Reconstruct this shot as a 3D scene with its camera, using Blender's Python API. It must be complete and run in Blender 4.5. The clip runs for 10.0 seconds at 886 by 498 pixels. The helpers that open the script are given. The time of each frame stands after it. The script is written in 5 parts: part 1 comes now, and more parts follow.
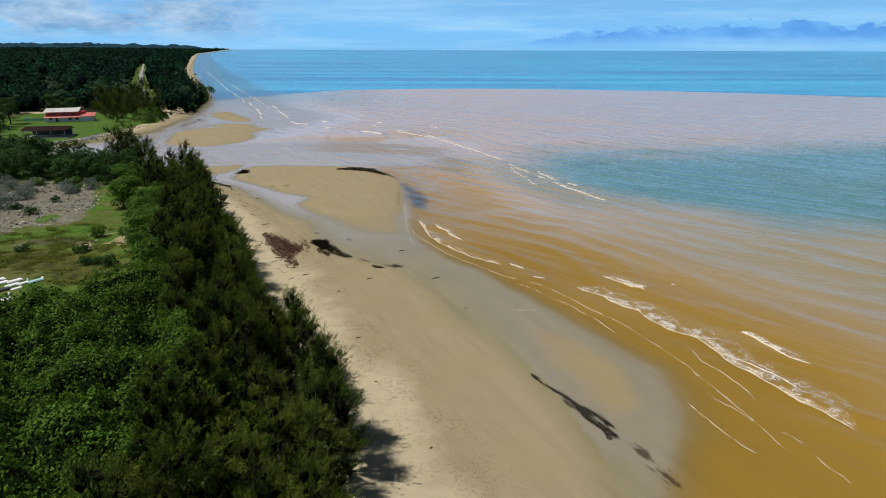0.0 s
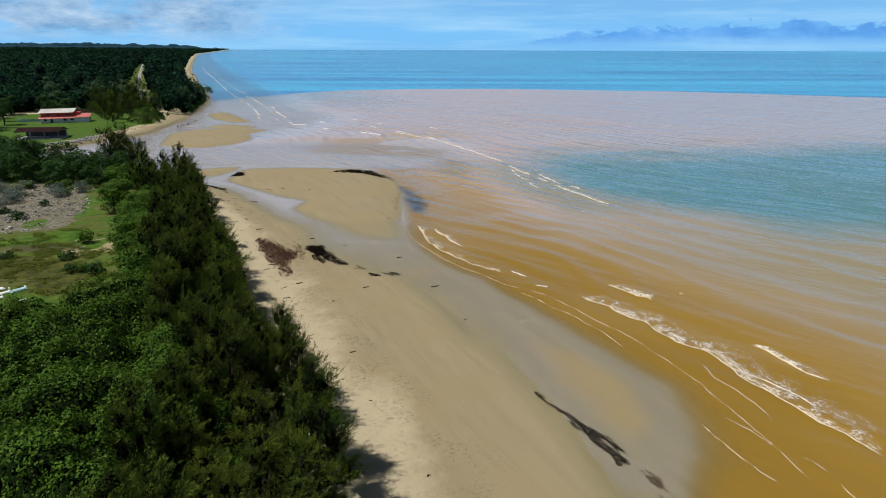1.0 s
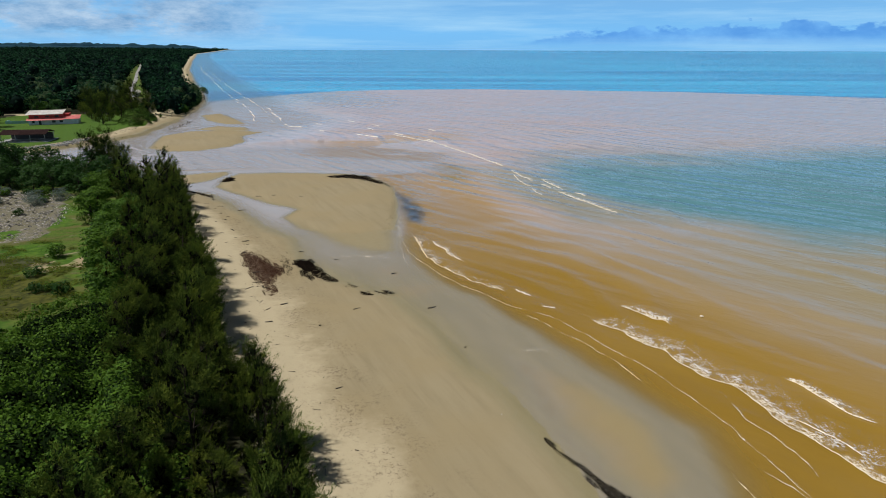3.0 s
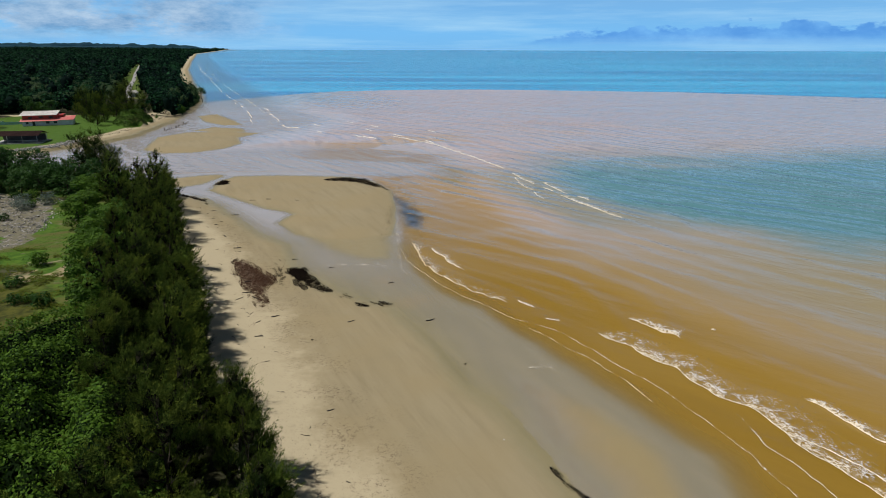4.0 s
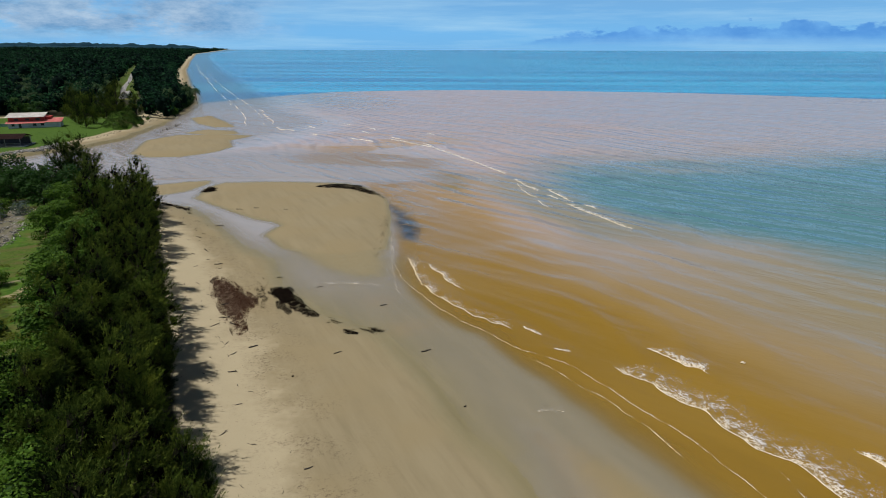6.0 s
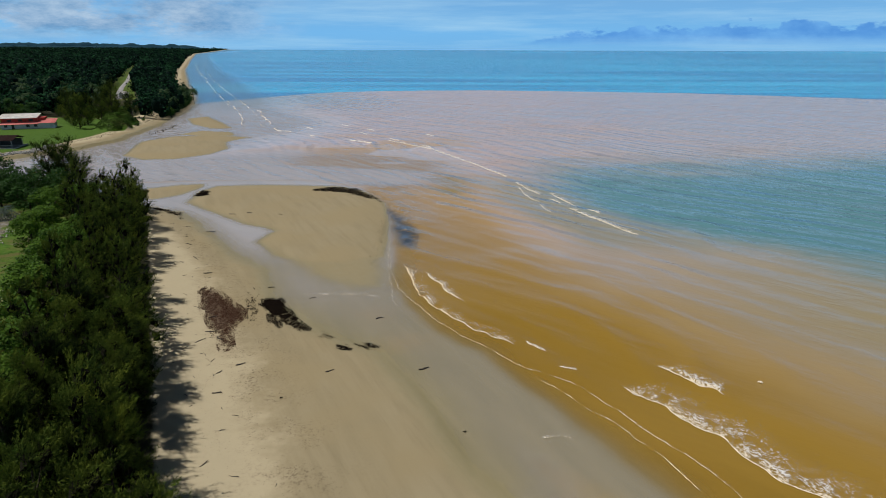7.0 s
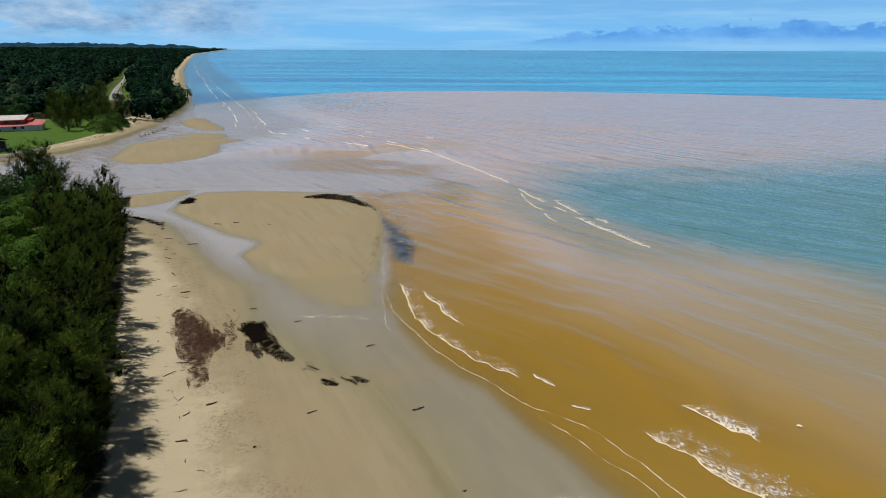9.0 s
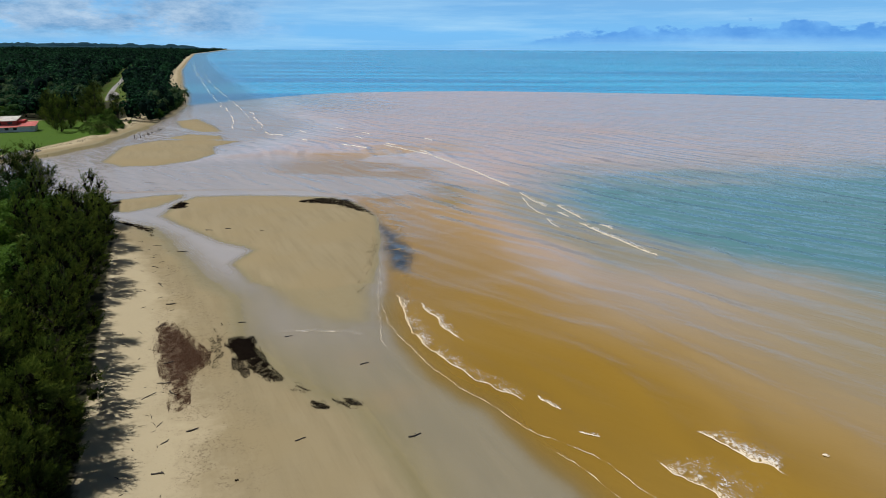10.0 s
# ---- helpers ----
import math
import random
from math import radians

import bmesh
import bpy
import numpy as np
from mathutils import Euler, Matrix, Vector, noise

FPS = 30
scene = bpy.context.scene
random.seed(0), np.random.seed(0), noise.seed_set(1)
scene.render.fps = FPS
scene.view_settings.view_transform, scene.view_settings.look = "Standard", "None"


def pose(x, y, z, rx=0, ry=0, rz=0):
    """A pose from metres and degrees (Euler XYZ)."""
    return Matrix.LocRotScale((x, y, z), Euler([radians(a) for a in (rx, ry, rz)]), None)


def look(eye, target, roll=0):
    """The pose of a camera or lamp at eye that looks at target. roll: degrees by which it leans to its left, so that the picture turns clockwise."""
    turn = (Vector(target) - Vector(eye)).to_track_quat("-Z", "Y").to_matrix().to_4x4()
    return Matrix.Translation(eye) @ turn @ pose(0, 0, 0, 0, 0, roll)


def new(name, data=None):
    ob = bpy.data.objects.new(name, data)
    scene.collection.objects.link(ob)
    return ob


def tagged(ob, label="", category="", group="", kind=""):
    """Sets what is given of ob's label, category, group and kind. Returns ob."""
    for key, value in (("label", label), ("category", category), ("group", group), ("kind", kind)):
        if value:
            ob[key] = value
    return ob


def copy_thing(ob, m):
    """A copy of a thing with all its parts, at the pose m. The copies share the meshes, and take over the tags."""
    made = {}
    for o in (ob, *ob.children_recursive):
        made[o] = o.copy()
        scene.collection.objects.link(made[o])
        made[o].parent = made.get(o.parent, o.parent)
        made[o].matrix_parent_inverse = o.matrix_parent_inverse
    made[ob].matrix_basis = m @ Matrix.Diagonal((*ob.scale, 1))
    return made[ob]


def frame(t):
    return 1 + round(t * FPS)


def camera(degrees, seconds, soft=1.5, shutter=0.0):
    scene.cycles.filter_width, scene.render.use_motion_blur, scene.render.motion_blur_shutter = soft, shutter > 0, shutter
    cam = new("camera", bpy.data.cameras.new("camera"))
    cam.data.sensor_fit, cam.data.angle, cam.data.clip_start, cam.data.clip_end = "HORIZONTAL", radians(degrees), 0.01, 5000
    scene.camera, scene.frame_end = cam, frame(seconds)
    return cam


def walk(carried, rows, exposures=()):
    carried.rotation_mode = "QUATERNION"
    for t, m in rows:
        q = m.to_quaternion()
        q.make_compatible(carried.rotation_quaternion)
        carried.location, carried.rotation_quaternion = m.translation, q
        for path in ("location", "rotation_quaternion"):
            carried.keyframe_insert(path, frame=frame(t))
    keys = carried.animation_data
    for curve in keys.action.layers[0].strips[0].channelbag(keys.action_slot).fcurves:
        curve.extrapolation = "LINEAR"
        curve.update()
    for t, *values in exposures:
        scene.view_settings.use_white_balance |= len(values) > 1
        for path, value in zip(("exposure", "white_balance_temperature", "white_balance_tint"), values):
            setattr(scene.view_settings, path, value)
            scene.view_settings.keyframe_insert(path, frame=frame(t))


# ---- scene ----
# A river mouth on a muddy tropical coast, seen from a drone that flies slowly ahead, 32 m up.
# x to the right of the flight, y along it, z up; still water lies at z = 0.
cam = camera(73.7, 10.0, soft=0.5)
H = 32.0
FLIGHT = [(0, 0), (0.5, 1.65), (1, 3.43), (1.5, 5.22), (2, 7.02), (2.5, 8.9), (4, 14.62), (4.5, 16.55), (5, 18.55),
          (5.5, 20.56), (7, 26.6), (7.5, 28.3), (8, 30.05), (8.5, 32.0), (9, 34.02), (9.5, 36.1), (10, 38.08)]
walk(cam, [(t, pose(0, y, H - 0.02 * t, 90 - 18.59, -0.165, 2.168)) for t, y in FLIGHT],
     [(0, 0.02), (2.5, -0.03), (5, -0.14), (7, -0.2), (8.5, -0.1), (10, -0.06)])

# ---- world, sun ----
SUN_EL, SUN_AZ = radians(63), math.atan2(-0.97, -0.12)
world = bpy.data.worlds.new("sky")
scene.world = world
world.use_nodes = True
wn, wl = world.node_tree.nodes, world.node_tree.links
sky = wn.new("ShaderNodeTexSky")
sky.sky_type, sky.sun_disc = "NISHITA", False
sky.sun_elevation, sky.sun_rotation = SUN_EL, SUN_AZ
sky.air_density, sky.dust_density, sky.ozone_density = 1.0, 0.6, 2.0


def wnode(kind):
    return wn.new(kind)


def wmix(fac, a, b, blend="MIX"):
    nd = wnode("ShaderNodeMix")
    nd.data_type, nd.blend_type = "RGBA", blend
    for sock, v in ((0, fac), (6, a), (7, b)):
        if isinstance(v, bpy.types.NodeSocket):
            wl.new(v, nd.inputs[sock])
        else:
            nd.inputs[sock].default_value = v
    return nd.outputs[2]


def wramp(src, *stops):
    nd = wnode("ShaderNodeValToRGB")
    while len(nd.color_ramp.elements) < len(stops):
        nd.color_ramp.elements.new(0.5)
    for el, (p, c) in zip(nd.color_ramp.elements, stops):
        el.position, el.color = p, (c, c, c, 1) if isinstance(c, (int, float)) else (*c, 1)
    wl.new(src, nd.inputs[0])
    return nd.outputs[0]


def wmath(op, a, b=0.0, c=0.0):
    nd = wnode("ShaderNodeMath")
    nd.operation = op
    for sock, v in zip(nd.inputs, (a, b, c)):
        if isinstance(v, bpy.types.NodeSocket):
            wl.new(v, sock)
        else:
            sock.default_value = v
    return nd.outputs[0]


def wnoise(vec, scale, detail, rough, size):
    mp = wnode("ShaderNodeMapping")
    mp.inputs[3].default_value = size
    wl.new(vec, mp.inputs[0])
    nd = wnode("ShaderNodeTexNoise")
    nd.inputs["Scale"].default_value, nd.inputs["Detail"].default_value, nd.inputs["Roughness"].default_value = scale, detail, rough
    wl.new(mp.outputs[0], nd.inputs["Vector"])
    return nd.outputs[0]


dome = wnode("ShaderNodeTexCoord").outputs["Generated"]
sep = wnode("ShaderNodeSeparateXYZ")
wl.new(dome, sep.inputs[0])
up, side = sep.outputs[2], sep.outputs[0]
# clear sky: the model overhead, a hazy light blue band low over the sea
clear = wmix(1.0, sky.outputs[0], (0.036, 0.058, 0.105, 1), "MULTIPLY")
low = wramp(wmath("MULTIPLY", up, 4.0), (0.0, (3.1, 7.8, 13.3)), (0.1, (3.0, 8.0, 14.0)), (0.3, (3.0, 7.1, 12.5)), (0.6, (5.0, 7.6, 11.6)), (1.0, (5.6, 7.2, 10.2)))
clear = wmix(wramp(up, (0.24, 1.0), (0.42, 0.0)), clear, low)
# thin veil, a grey deck inland and a blue cumulus bank out at sea, all low in the sky
fall = wramp(up, (0.05, 1.0), (0.3, 0.0))
veil = wmath("MULTIPLY", wramp(wnoise(dome, 3.2, 7, 0.62, (1, 1, 13)), (0.46, 0.0), (0.72, 0.6)), fall)
deck = wmath("MULTIPLY", wramp(wnoise(dome, 8.0, 10, 0.64, (1, 1, 3.0)), (0.37, 0.0), (0.5, 1.0)),
             wramp(wmath("MULTIPLY_ADD", side, -2.6, -0.62), (0.0, 0.0), (0.4, 1.0)))
deck = wmath("MULTIPLY", wmath("MULTIPLY", deck, wramp(up, (0.008, 0.0), (0.03, 1.0))), fall)
edge = wmath("MULTIPLY_ADD", wnoise(dome, 13.0, 8, 0.62, (1, 1, 2.0)), 0.085, -0.004)
hump = wramp(wmath("MULTIPLY_ADD", side, 1.0, 0.1), (0.12, 0.0), (0.28, 0.72), (0.5, 1.0), (0.66, 0.9))
bank = wmath("MULTIPLY", wramp(wmath("SUBTRACT", wmath("MULTIPLY", edge, hump), up), (0.0, 0.0), (0.0035, 1.0)), wramp(up, (0.006, 0.0), (0.022, 1.0)))
col = wmix(veil, clear, (6.6, 11.0, 14.6, 1))
col = wmix(wmath("MULTIPLY", deck, 0.85), col, wmix(wramp(wnoise(dome, 15.0, 10, 0.66, (1, 1, 2.8)), (0.36, 0.0), (0.66, 1.0)), (2.5, 5.1, 8.8, 1), (8.0, 10.2, 12.6, 1)))
col = wmix(wmath("MULTIPLY", bank, 0.9), col, wmix(wramp(wnoise(dome, 16.0, 6, 0.6, (1, 1, 2)), (0.4, 0.0), (0.75, 1.0)), (1.4, 4.8, 11.8, 1), (3.0, 7.8, 14.4, 1)))
bg = wn["Background"]
wl.new(col, bg.inputs[0])
bg.inputs[1].default_value = 0.068
sun = new("sun", bpy.data.lights.new("sun", "SUN"))
sun.data.energy, sun.data.angle, sun.data.color = 4.55, radians(0.53), (1.0, 0.975, 0.95)
sun.matrix_world = look((-97 * math.cos(SUN_EL), -12 * math.cos(SUN_EL), 98 * math.sin(SUN_EL)), (0, 0, 0))

# ---- materials ----
class Nodes:
    """Short names for building one node material."""

    def __init__(self, name):
        self.mat = bpy.data.materials.new(name)
        self.mat.use_nodes = True
        self.n, self.l = self.mat.node_tree.nodes, self.mat.node_tree.links
        self.b = self.n["Principled BSDF"]
        self.place = self.n.new("ShaderNodeNewGeometry").outputs["Position"]

    def put(self, sock, v):
        if isinstance(v, bpy.types.NodeSocket):
            self.l.new(v, sock)
        elif isinstance(v, tuple) and len(v) == 3 and sock.type == "RGBA":
            sock.default_value = (*v, 1)
        else:
            sock.default_value = v

    def set(self, **kw):
        for k, v in kw.items():
            self.put(self.b.inputs[k.replace("_", " ")], v)
        return self

    def mix(self, fac, a, b, blend="MIX"):
        nd = self.n.new("ShaderNodeMix")
        nd.data_type, nd.blend_type = "RGBA", blend
        for i, v in ((0, fac), (6, a), (7, b)):
            self.put(nd.inputs[i], v)
        return nd.outputs[2]

    def math(self, op, a, b=0.0, c=0.0):
        nd = self.n.new("ShaderNodeMath")
        nd.operation = op
        for s, v in zip(nd.inputs, (a, b, c)):
            self.put(s, v)
        return nd.outputs[0]

    def noise(self, scale, detail=4, rough=0.55, size=(1, 1, 1), turn=0.0, vec=None, distort=0.0):
        mp = self.n.new("ShaderNodeMapping")
        mp.vector_type = "TEXTURE"
        mp.inputs[2].default_value[2] = turn
        mp.inputs[3].default_value = [1 / k for k in size]
        self.l.new(vec or self.place, mp.inputs[0])
        nd = self.n.new("ShaderNodeTexNoise")
        nd.inputs["Scale"].default_value, nd.inputs["Detail"].default_value = scale, detail
        nd.inputs["Roughness"].default_value, nd.inputs["Distortion"].default_value = rough, distort
        self.l.new(mp.outputs[0], nd.inputs["Vector"])
        return nd.outputs[0]

    def step(self, v, lo, hi, a=0.0, b=1.0):
        nd = self.n.new("ShaderNodeMapRange")
        nd.interpolation_type = "SMOOTHSTEP"
        for i, s in enumerate((v, lo, hi, a, b)):
            self.put(nd.inputs[i], s)
        return nd.outputs[0]

    def attr(self, name):
        nd = self.n.new("ShaderNodeAttribute")
        nd.attribute_name = name
        return nd.outputs["Fac"]

    def bump(self, height, strength, dist):
        nd = self.n.new("ShaderNodeBump")
        nd.inputs["Strength"].default_value, nd.inputs["Distance"].default_value = strength, dist
        self.l.new(height, nd.inputs["Height"])
        self.l.new(nd.outputs[0], self.b.inputs["Normal"])
        return self

    def island(self):
        return self.n.new("ShaderNodeNewGeometry").outputs["Random Per Island"]

    def chance(self):
        return self.n.new("ShaderNodeObjectInfo").outputs["Random"]


COAST = math.atan2(0.884, -0.468)


def ground_material():
    m = Nodes("sand and turf")
    dry, green, rub, soil = (m.attr(k) for k in ("dry", "green", "rubble", "soil"))
    big, mid, fine = m.noise(0.07, 5), m.noise(0.9, 6, 0.6), m.noise(14, 3, 0.7)
    along = m.noise(0.55, 5, 0.6, (0.14, 1, 1), COAST)
    warp = m.math("MULTIPLY_ADD", m.math("SUBTRACT", mid, 0.5), 0.35, dry)
    dryness = m.step(warp, 0.2, 0.8)
    firm = m.mix(m.step(along, 0.35, 0.7), (0.285, 0.234, 0.14), (0.245, 0.2, 0.117))
    firm = m.mix(m.step(big, 0.4, 0.65), firm, (0.275, 0.22, 0.124))
    soaked = m.mix(m.step(along, 0.3, 0.7), (0.205, 0.174, 0.09), (0.24, 0.202, 0.107))
    loose = m.mix(fine, (0.375, 0.312, 0.195), (0.455, 0.385, 0.25))
    c = m.mix(dryness, soaked, firm)
    c = m.mix(m.step(m.noise(1.6, 5, 0.65, (0.08, 1, 1), COAST + 0.06), 0.5, 0.75, 0.0, 0.3), c, m.mix(1.0, c, (0.78, 0.76, 0.74), "MULTIPLY"))
    c = m.mix(m.math("MULTIPLY", m.step(m.math("MULTIPLY_ADD", mid, 0.7, soil), 0.4, 1.25), 1.0), c, loose)
    grit = m.math("MULTIPLY", m.step(m.noise(3.1, 7, 0.85), 0.51, 0.6), m.math("MULTIPLY", m.attr("grit"), m.step(m.noise(0.35, 4, 0.6), 0.4, 0.62)))
    c = m.mix(m.math("MULTIPLY", grit, 0.75), c, (0.1, 0.07, 0.045))
    turf = m.mix(m.step(mid, 0.3, 0.7), (0.034, 0.088, 0.008), (0.078, 0.142, 0.014))
    turf = m.mix(m.step(m.noise(0.16, 5, 0.65, (0.6, 1.3, 1), 0.3), 0.42, 0.62), turf, m.mix(fine, (0.075, 0.078, 0.02), (0.12, 0.115, 0.036)))
    earth = m.mix(mid, (0.105, 0.1, 0.062), (0.19, 0.168, 0.11))
    stones = m.mix(m.step(m.noise(2.2, 6, 0.75), 0.42, 0.62), (0.05, 0.048, 0.04), (0.3, 0.28, 0.25))
    patch = m.mix(m.step(m.noise(0.3, 5, 0.6), 0.6, 0.72), turf, earth)
    rank = m.step(m.math("MULTIPLY_ADD", m.math("SUBTRACT", m.noise(0.7, 6, 0.7, (0.6, 1.2, 1), 0.3), 0.5), 1.6, m.attr("rank")), 0.3, 0.75)
    patch = m.mix(rank, patch, m.mix(m.step(mid, 0.35, 0.65), (0.03, 0.036, 0.008), (0.078, 0.08, 0.014)))
    peat = m.step(m.math("MULTIPLY_ADD", m.math("SUBTRACT", mid, 0.5), 0.9, m.attr("peat")), 0.35, 0.8, 0.0, 0.8)
    patch = m.mix(peat, patch, m.mix(fine, (0.045, 0.044, 0.026), (0.08, 0.074, 0.042)))
    patch = m.mix(m.attr("lawn"), patch, m.mix(mid, (0.042, 0.09, 0.011), (0.075, 0.138, 0.018)))
    c = m.mix(m.math("MULTIPLY", m.step(m.math("MULTIPLY_ADD", m.math("SUBTRACT", m.noise(0.25, 4), 0.5), 0.8, m.attr("silt")), 0.2, 1.0), 0.5), c, (0.275, 0.2, 0.085))
    g = m.step(m.math("MULTIPLY_ADD", m.math("SUBTRACT", mid, 0.5), 0.6, green), 0.35, 0.6)
    c = m.mix(g, c, patch)
    r = m.step(m.math("MULTIPLY_ADD", m.math("SUBTRACT", mid, 0.5), 0.8, rub), 0.4, 0.6)
    c = m.mix(r, c, m.mix(m.step(mid, 0.45, 0.6), earth, stones))
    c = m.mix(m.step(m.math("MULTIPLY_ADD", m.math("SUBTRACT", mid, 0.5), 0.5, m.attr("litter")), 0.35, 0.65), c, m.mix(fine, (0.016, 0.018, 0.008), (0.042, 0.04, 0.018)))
    stain = m.math("MULTIPLY_ADD", m.math("SUBTRACT", m.noise(1.1, 7, 0.72, (0.4, 1, 1), -1.0), 0.5), 1.5, m.attr("stain"))
    c = m.mix(m.step(stain, 0.42, 0.6), c, m.mix(fine, (0.006, 0.005, 0.004), (0.022, 0.015, 0.01)))
    bark = m.math("MULTIPLY_ADD", m.math("SUBTRACT", m.noise(1.5, 7, 0.75, (0.7, 1, 1), 1.0), 0.5), 1.5, m.attr("bark"))
    c = m.mix(m.step(bark, 0.4, 0.75, 0.0, 0.8), c, m.mix(fine, (0.045, 0.024, 0.016), (0.1, 0.058, 0.04)))
    rough = m.math("MULTIPLY_ADD", dryness, 0.5, 0.42)
    dark_mat = m.step(stain, 0.42, 0.6)
    m.set(Base_Color=c, Roughness=m.math("MAXIMUM", rough, dark_mat), Specular_IOR_Level=m.math("MULTIPLY", m.step(dryness, 0.0, 1.0, 0.4, 0.12), m.step(dark_mat, 0.0, 0.6, 1.0, 0.0)))
    height = m.math("ADD", m.math("MULTIPLY", fine, 0.25), m.math("MULTIPLY", mid, 1.0))
    return m.bump(height, 0.35, 0.09).mat


def water_material():
    m = Nodes("muddy water")
    depth, mud, teal, open_sea, still = (m.attr(k) for k in ("depth", "mud", "teal", "offshore", "still"))
    band = m.noise(0.06, 4, 0.5, (0.4, 1, 1), -0.8, None, 0.8)
    big = m.noise(0.02, 4, 0.6)
    chop = m.noise(0.9, 5, 0.6, (0.45, 1, 1), -0.6, None, 0.5)
    beyond = m.attr("beyond")
    silt = m.mix(m.step(band, 0.3, 0.7), (0.272, 0.16, 0.021), (0.298, 0.18, 0.03))
    silt = m.mix(m.math("MULTIPLY", beyond, 0.8), silt, (0.39, 0.275, 0.165))
    tan = m.mix(m.step(band, 0.3, 0.7), (0.262, 0.203, 0.118), (0.288, 0.228, 0.148))
    tan = m.mix(m.attr("olive"), tan, m.mix(band, (0.235, 0.205, 0.12), (0.272, 0.225, 0.135)))
    # beyond: a paler silt plume, partly sky sheen put into its colour
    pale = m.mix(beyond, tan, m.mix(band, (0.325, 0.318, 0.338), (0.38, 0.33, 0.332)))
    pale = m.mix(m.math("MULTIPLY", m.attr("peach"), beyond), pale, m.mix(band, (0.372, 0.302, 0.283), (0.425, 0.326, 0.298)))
    pale = m.mix(m.attr("lee"), pale, m.mix(band, (0.185, 0.19, 0.14), (0.24, 0.225, 0.165)))
    c = m.mix(m.step(m.math("MULTIPLY_ADD", m.math("SUBTRACT", band, 0.5), 0.22, mud), 0.1, 0.9), pale, silt)
    # still water painted lilac grey, the mirrored sky put into its colour
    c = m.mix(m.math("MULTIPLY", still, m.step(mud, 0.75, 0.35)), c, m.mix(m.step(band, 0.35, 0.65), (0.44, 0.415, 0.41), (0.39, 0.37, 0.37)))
    c = m.mix(m.math("MULTIPLY", m.step(m.math("MULTIPLY_ADD", m.math("SUBTRACT", band, 0.5), 0.4, m.math("MULTIPLY_ADD", m.math("SUBTRACT", chop, 0.5), 0.3, teal)), 0.05, 1.0), 0.86), c, (0.048, 0.19, 0.225))
    c = m.mix(m.math("MULTIPLY", m.attr("shoal"), m.step(m.noise(0.35, 5, 0.65, (0.5, 1, 1), 0.4), 0.38, 0.6, 0.15, 0.75)), c, (0.3, 0.24, 0.105))
    # channel: sky reflection on rippled water, painted as dark blue streaks
    c = m.mix(m.math("MULTIPLY", m.attr("channel"), m.step(m.noise(1.3, 5, 0.7, (0.35, 1, 1), 0.5), 0.3, 0.5)), c, (0.035, 0.055, 0.08))
    wide = m.noise(0.012, 5, 0.6, (0.1, 1, 1), 0.03)
    deep = m.mix(m.step(wide, 0.42, 0.6), (0.004, 0.182, 0.405), (0.03, 0.345, 0.57))
    c = m.mix(m.step(m.math("MULTIPLY_ADD", m.math("SUBTRACT", big, 0.5), 0.25, open_sea), 0.45, 0.55), c, deep)
    swell = m.noise(0.2, 2, 0.45, (0.25, 1, 1), -0.68, None, 0.5)
    ripple = m.noise(3.2, 3, 0.6, (0.55, 1, 1), -0.5)
    lines = m.noise(0.2, 1, 0.4, (0.15, 1, 1), -0.74, None, 0.5)
    fine = m.noise(0.6, 2, 0.5, (0.3, 1, 1), -0.7, None, 0.5)
    phase = m.math("MULTIPLY_ADD", m.noise(0.11, 3, 0.5), 5.0, m.attr("phase"))
    gate = m.step(m.noise(0.09, 3, 0.6, (0.4, 1, 1), -0.7), 0.35, 0.65, 0.25, 1.0)
    trains = m.math("MULTIPLY", m.math("ADD", m.math("SINE", phase), m.math("SINE", m.math("MULTIPLY", phase, 0.59))), gate)
    rollers = m.noise(0.07, 4, 0.6, (0.16, 1, 1), -0.42, None, 0.6)
    swell = m.math("MULTIPLY_ADD", rollers, m.step(m.attr("distant"), 0.0, 1.0, 1.0, 5.0), swell)
    height = m.math("ADD", m.math("ADD", m.math("MULTIPLY", swell, m.step(beyond, 0.0, 1.0, 0.6, 1.7)), m.math("MULTIPLY_ADD", lines, m.step(beyond, 0.0, 0.8, 0.6, 1.9), m.math("MULTIPLY_ADD", trains, m.step(beyond, 0.1, 0.9, 0.06, 0.45), m.math("MULTIPLY", fine, m.step(mud, 0.1, 0.6, 0.22, 0.06))))), m.math("ADD", m.math("MULTIPLY", chop, 0.14), m.math("MULTIPLY", ripple, 0.035)))
    height = m.math("MULTIPLY", m.math("MULTIPLY", height, m.math("MULTIPLY_ADD", teal, 0.25, m.step(mud, 0.15, 0.9, 1.0, 0.65))), m.step(still, 0.0, 1.0, 1.0, 0.16))
    m.set(Base_Color=c, Roughness=0.2, IOR=1.33, Specular_IOR_Level=0.5, Alpha=depth)
    return m.bump(height, 0.9, 0.55).mat


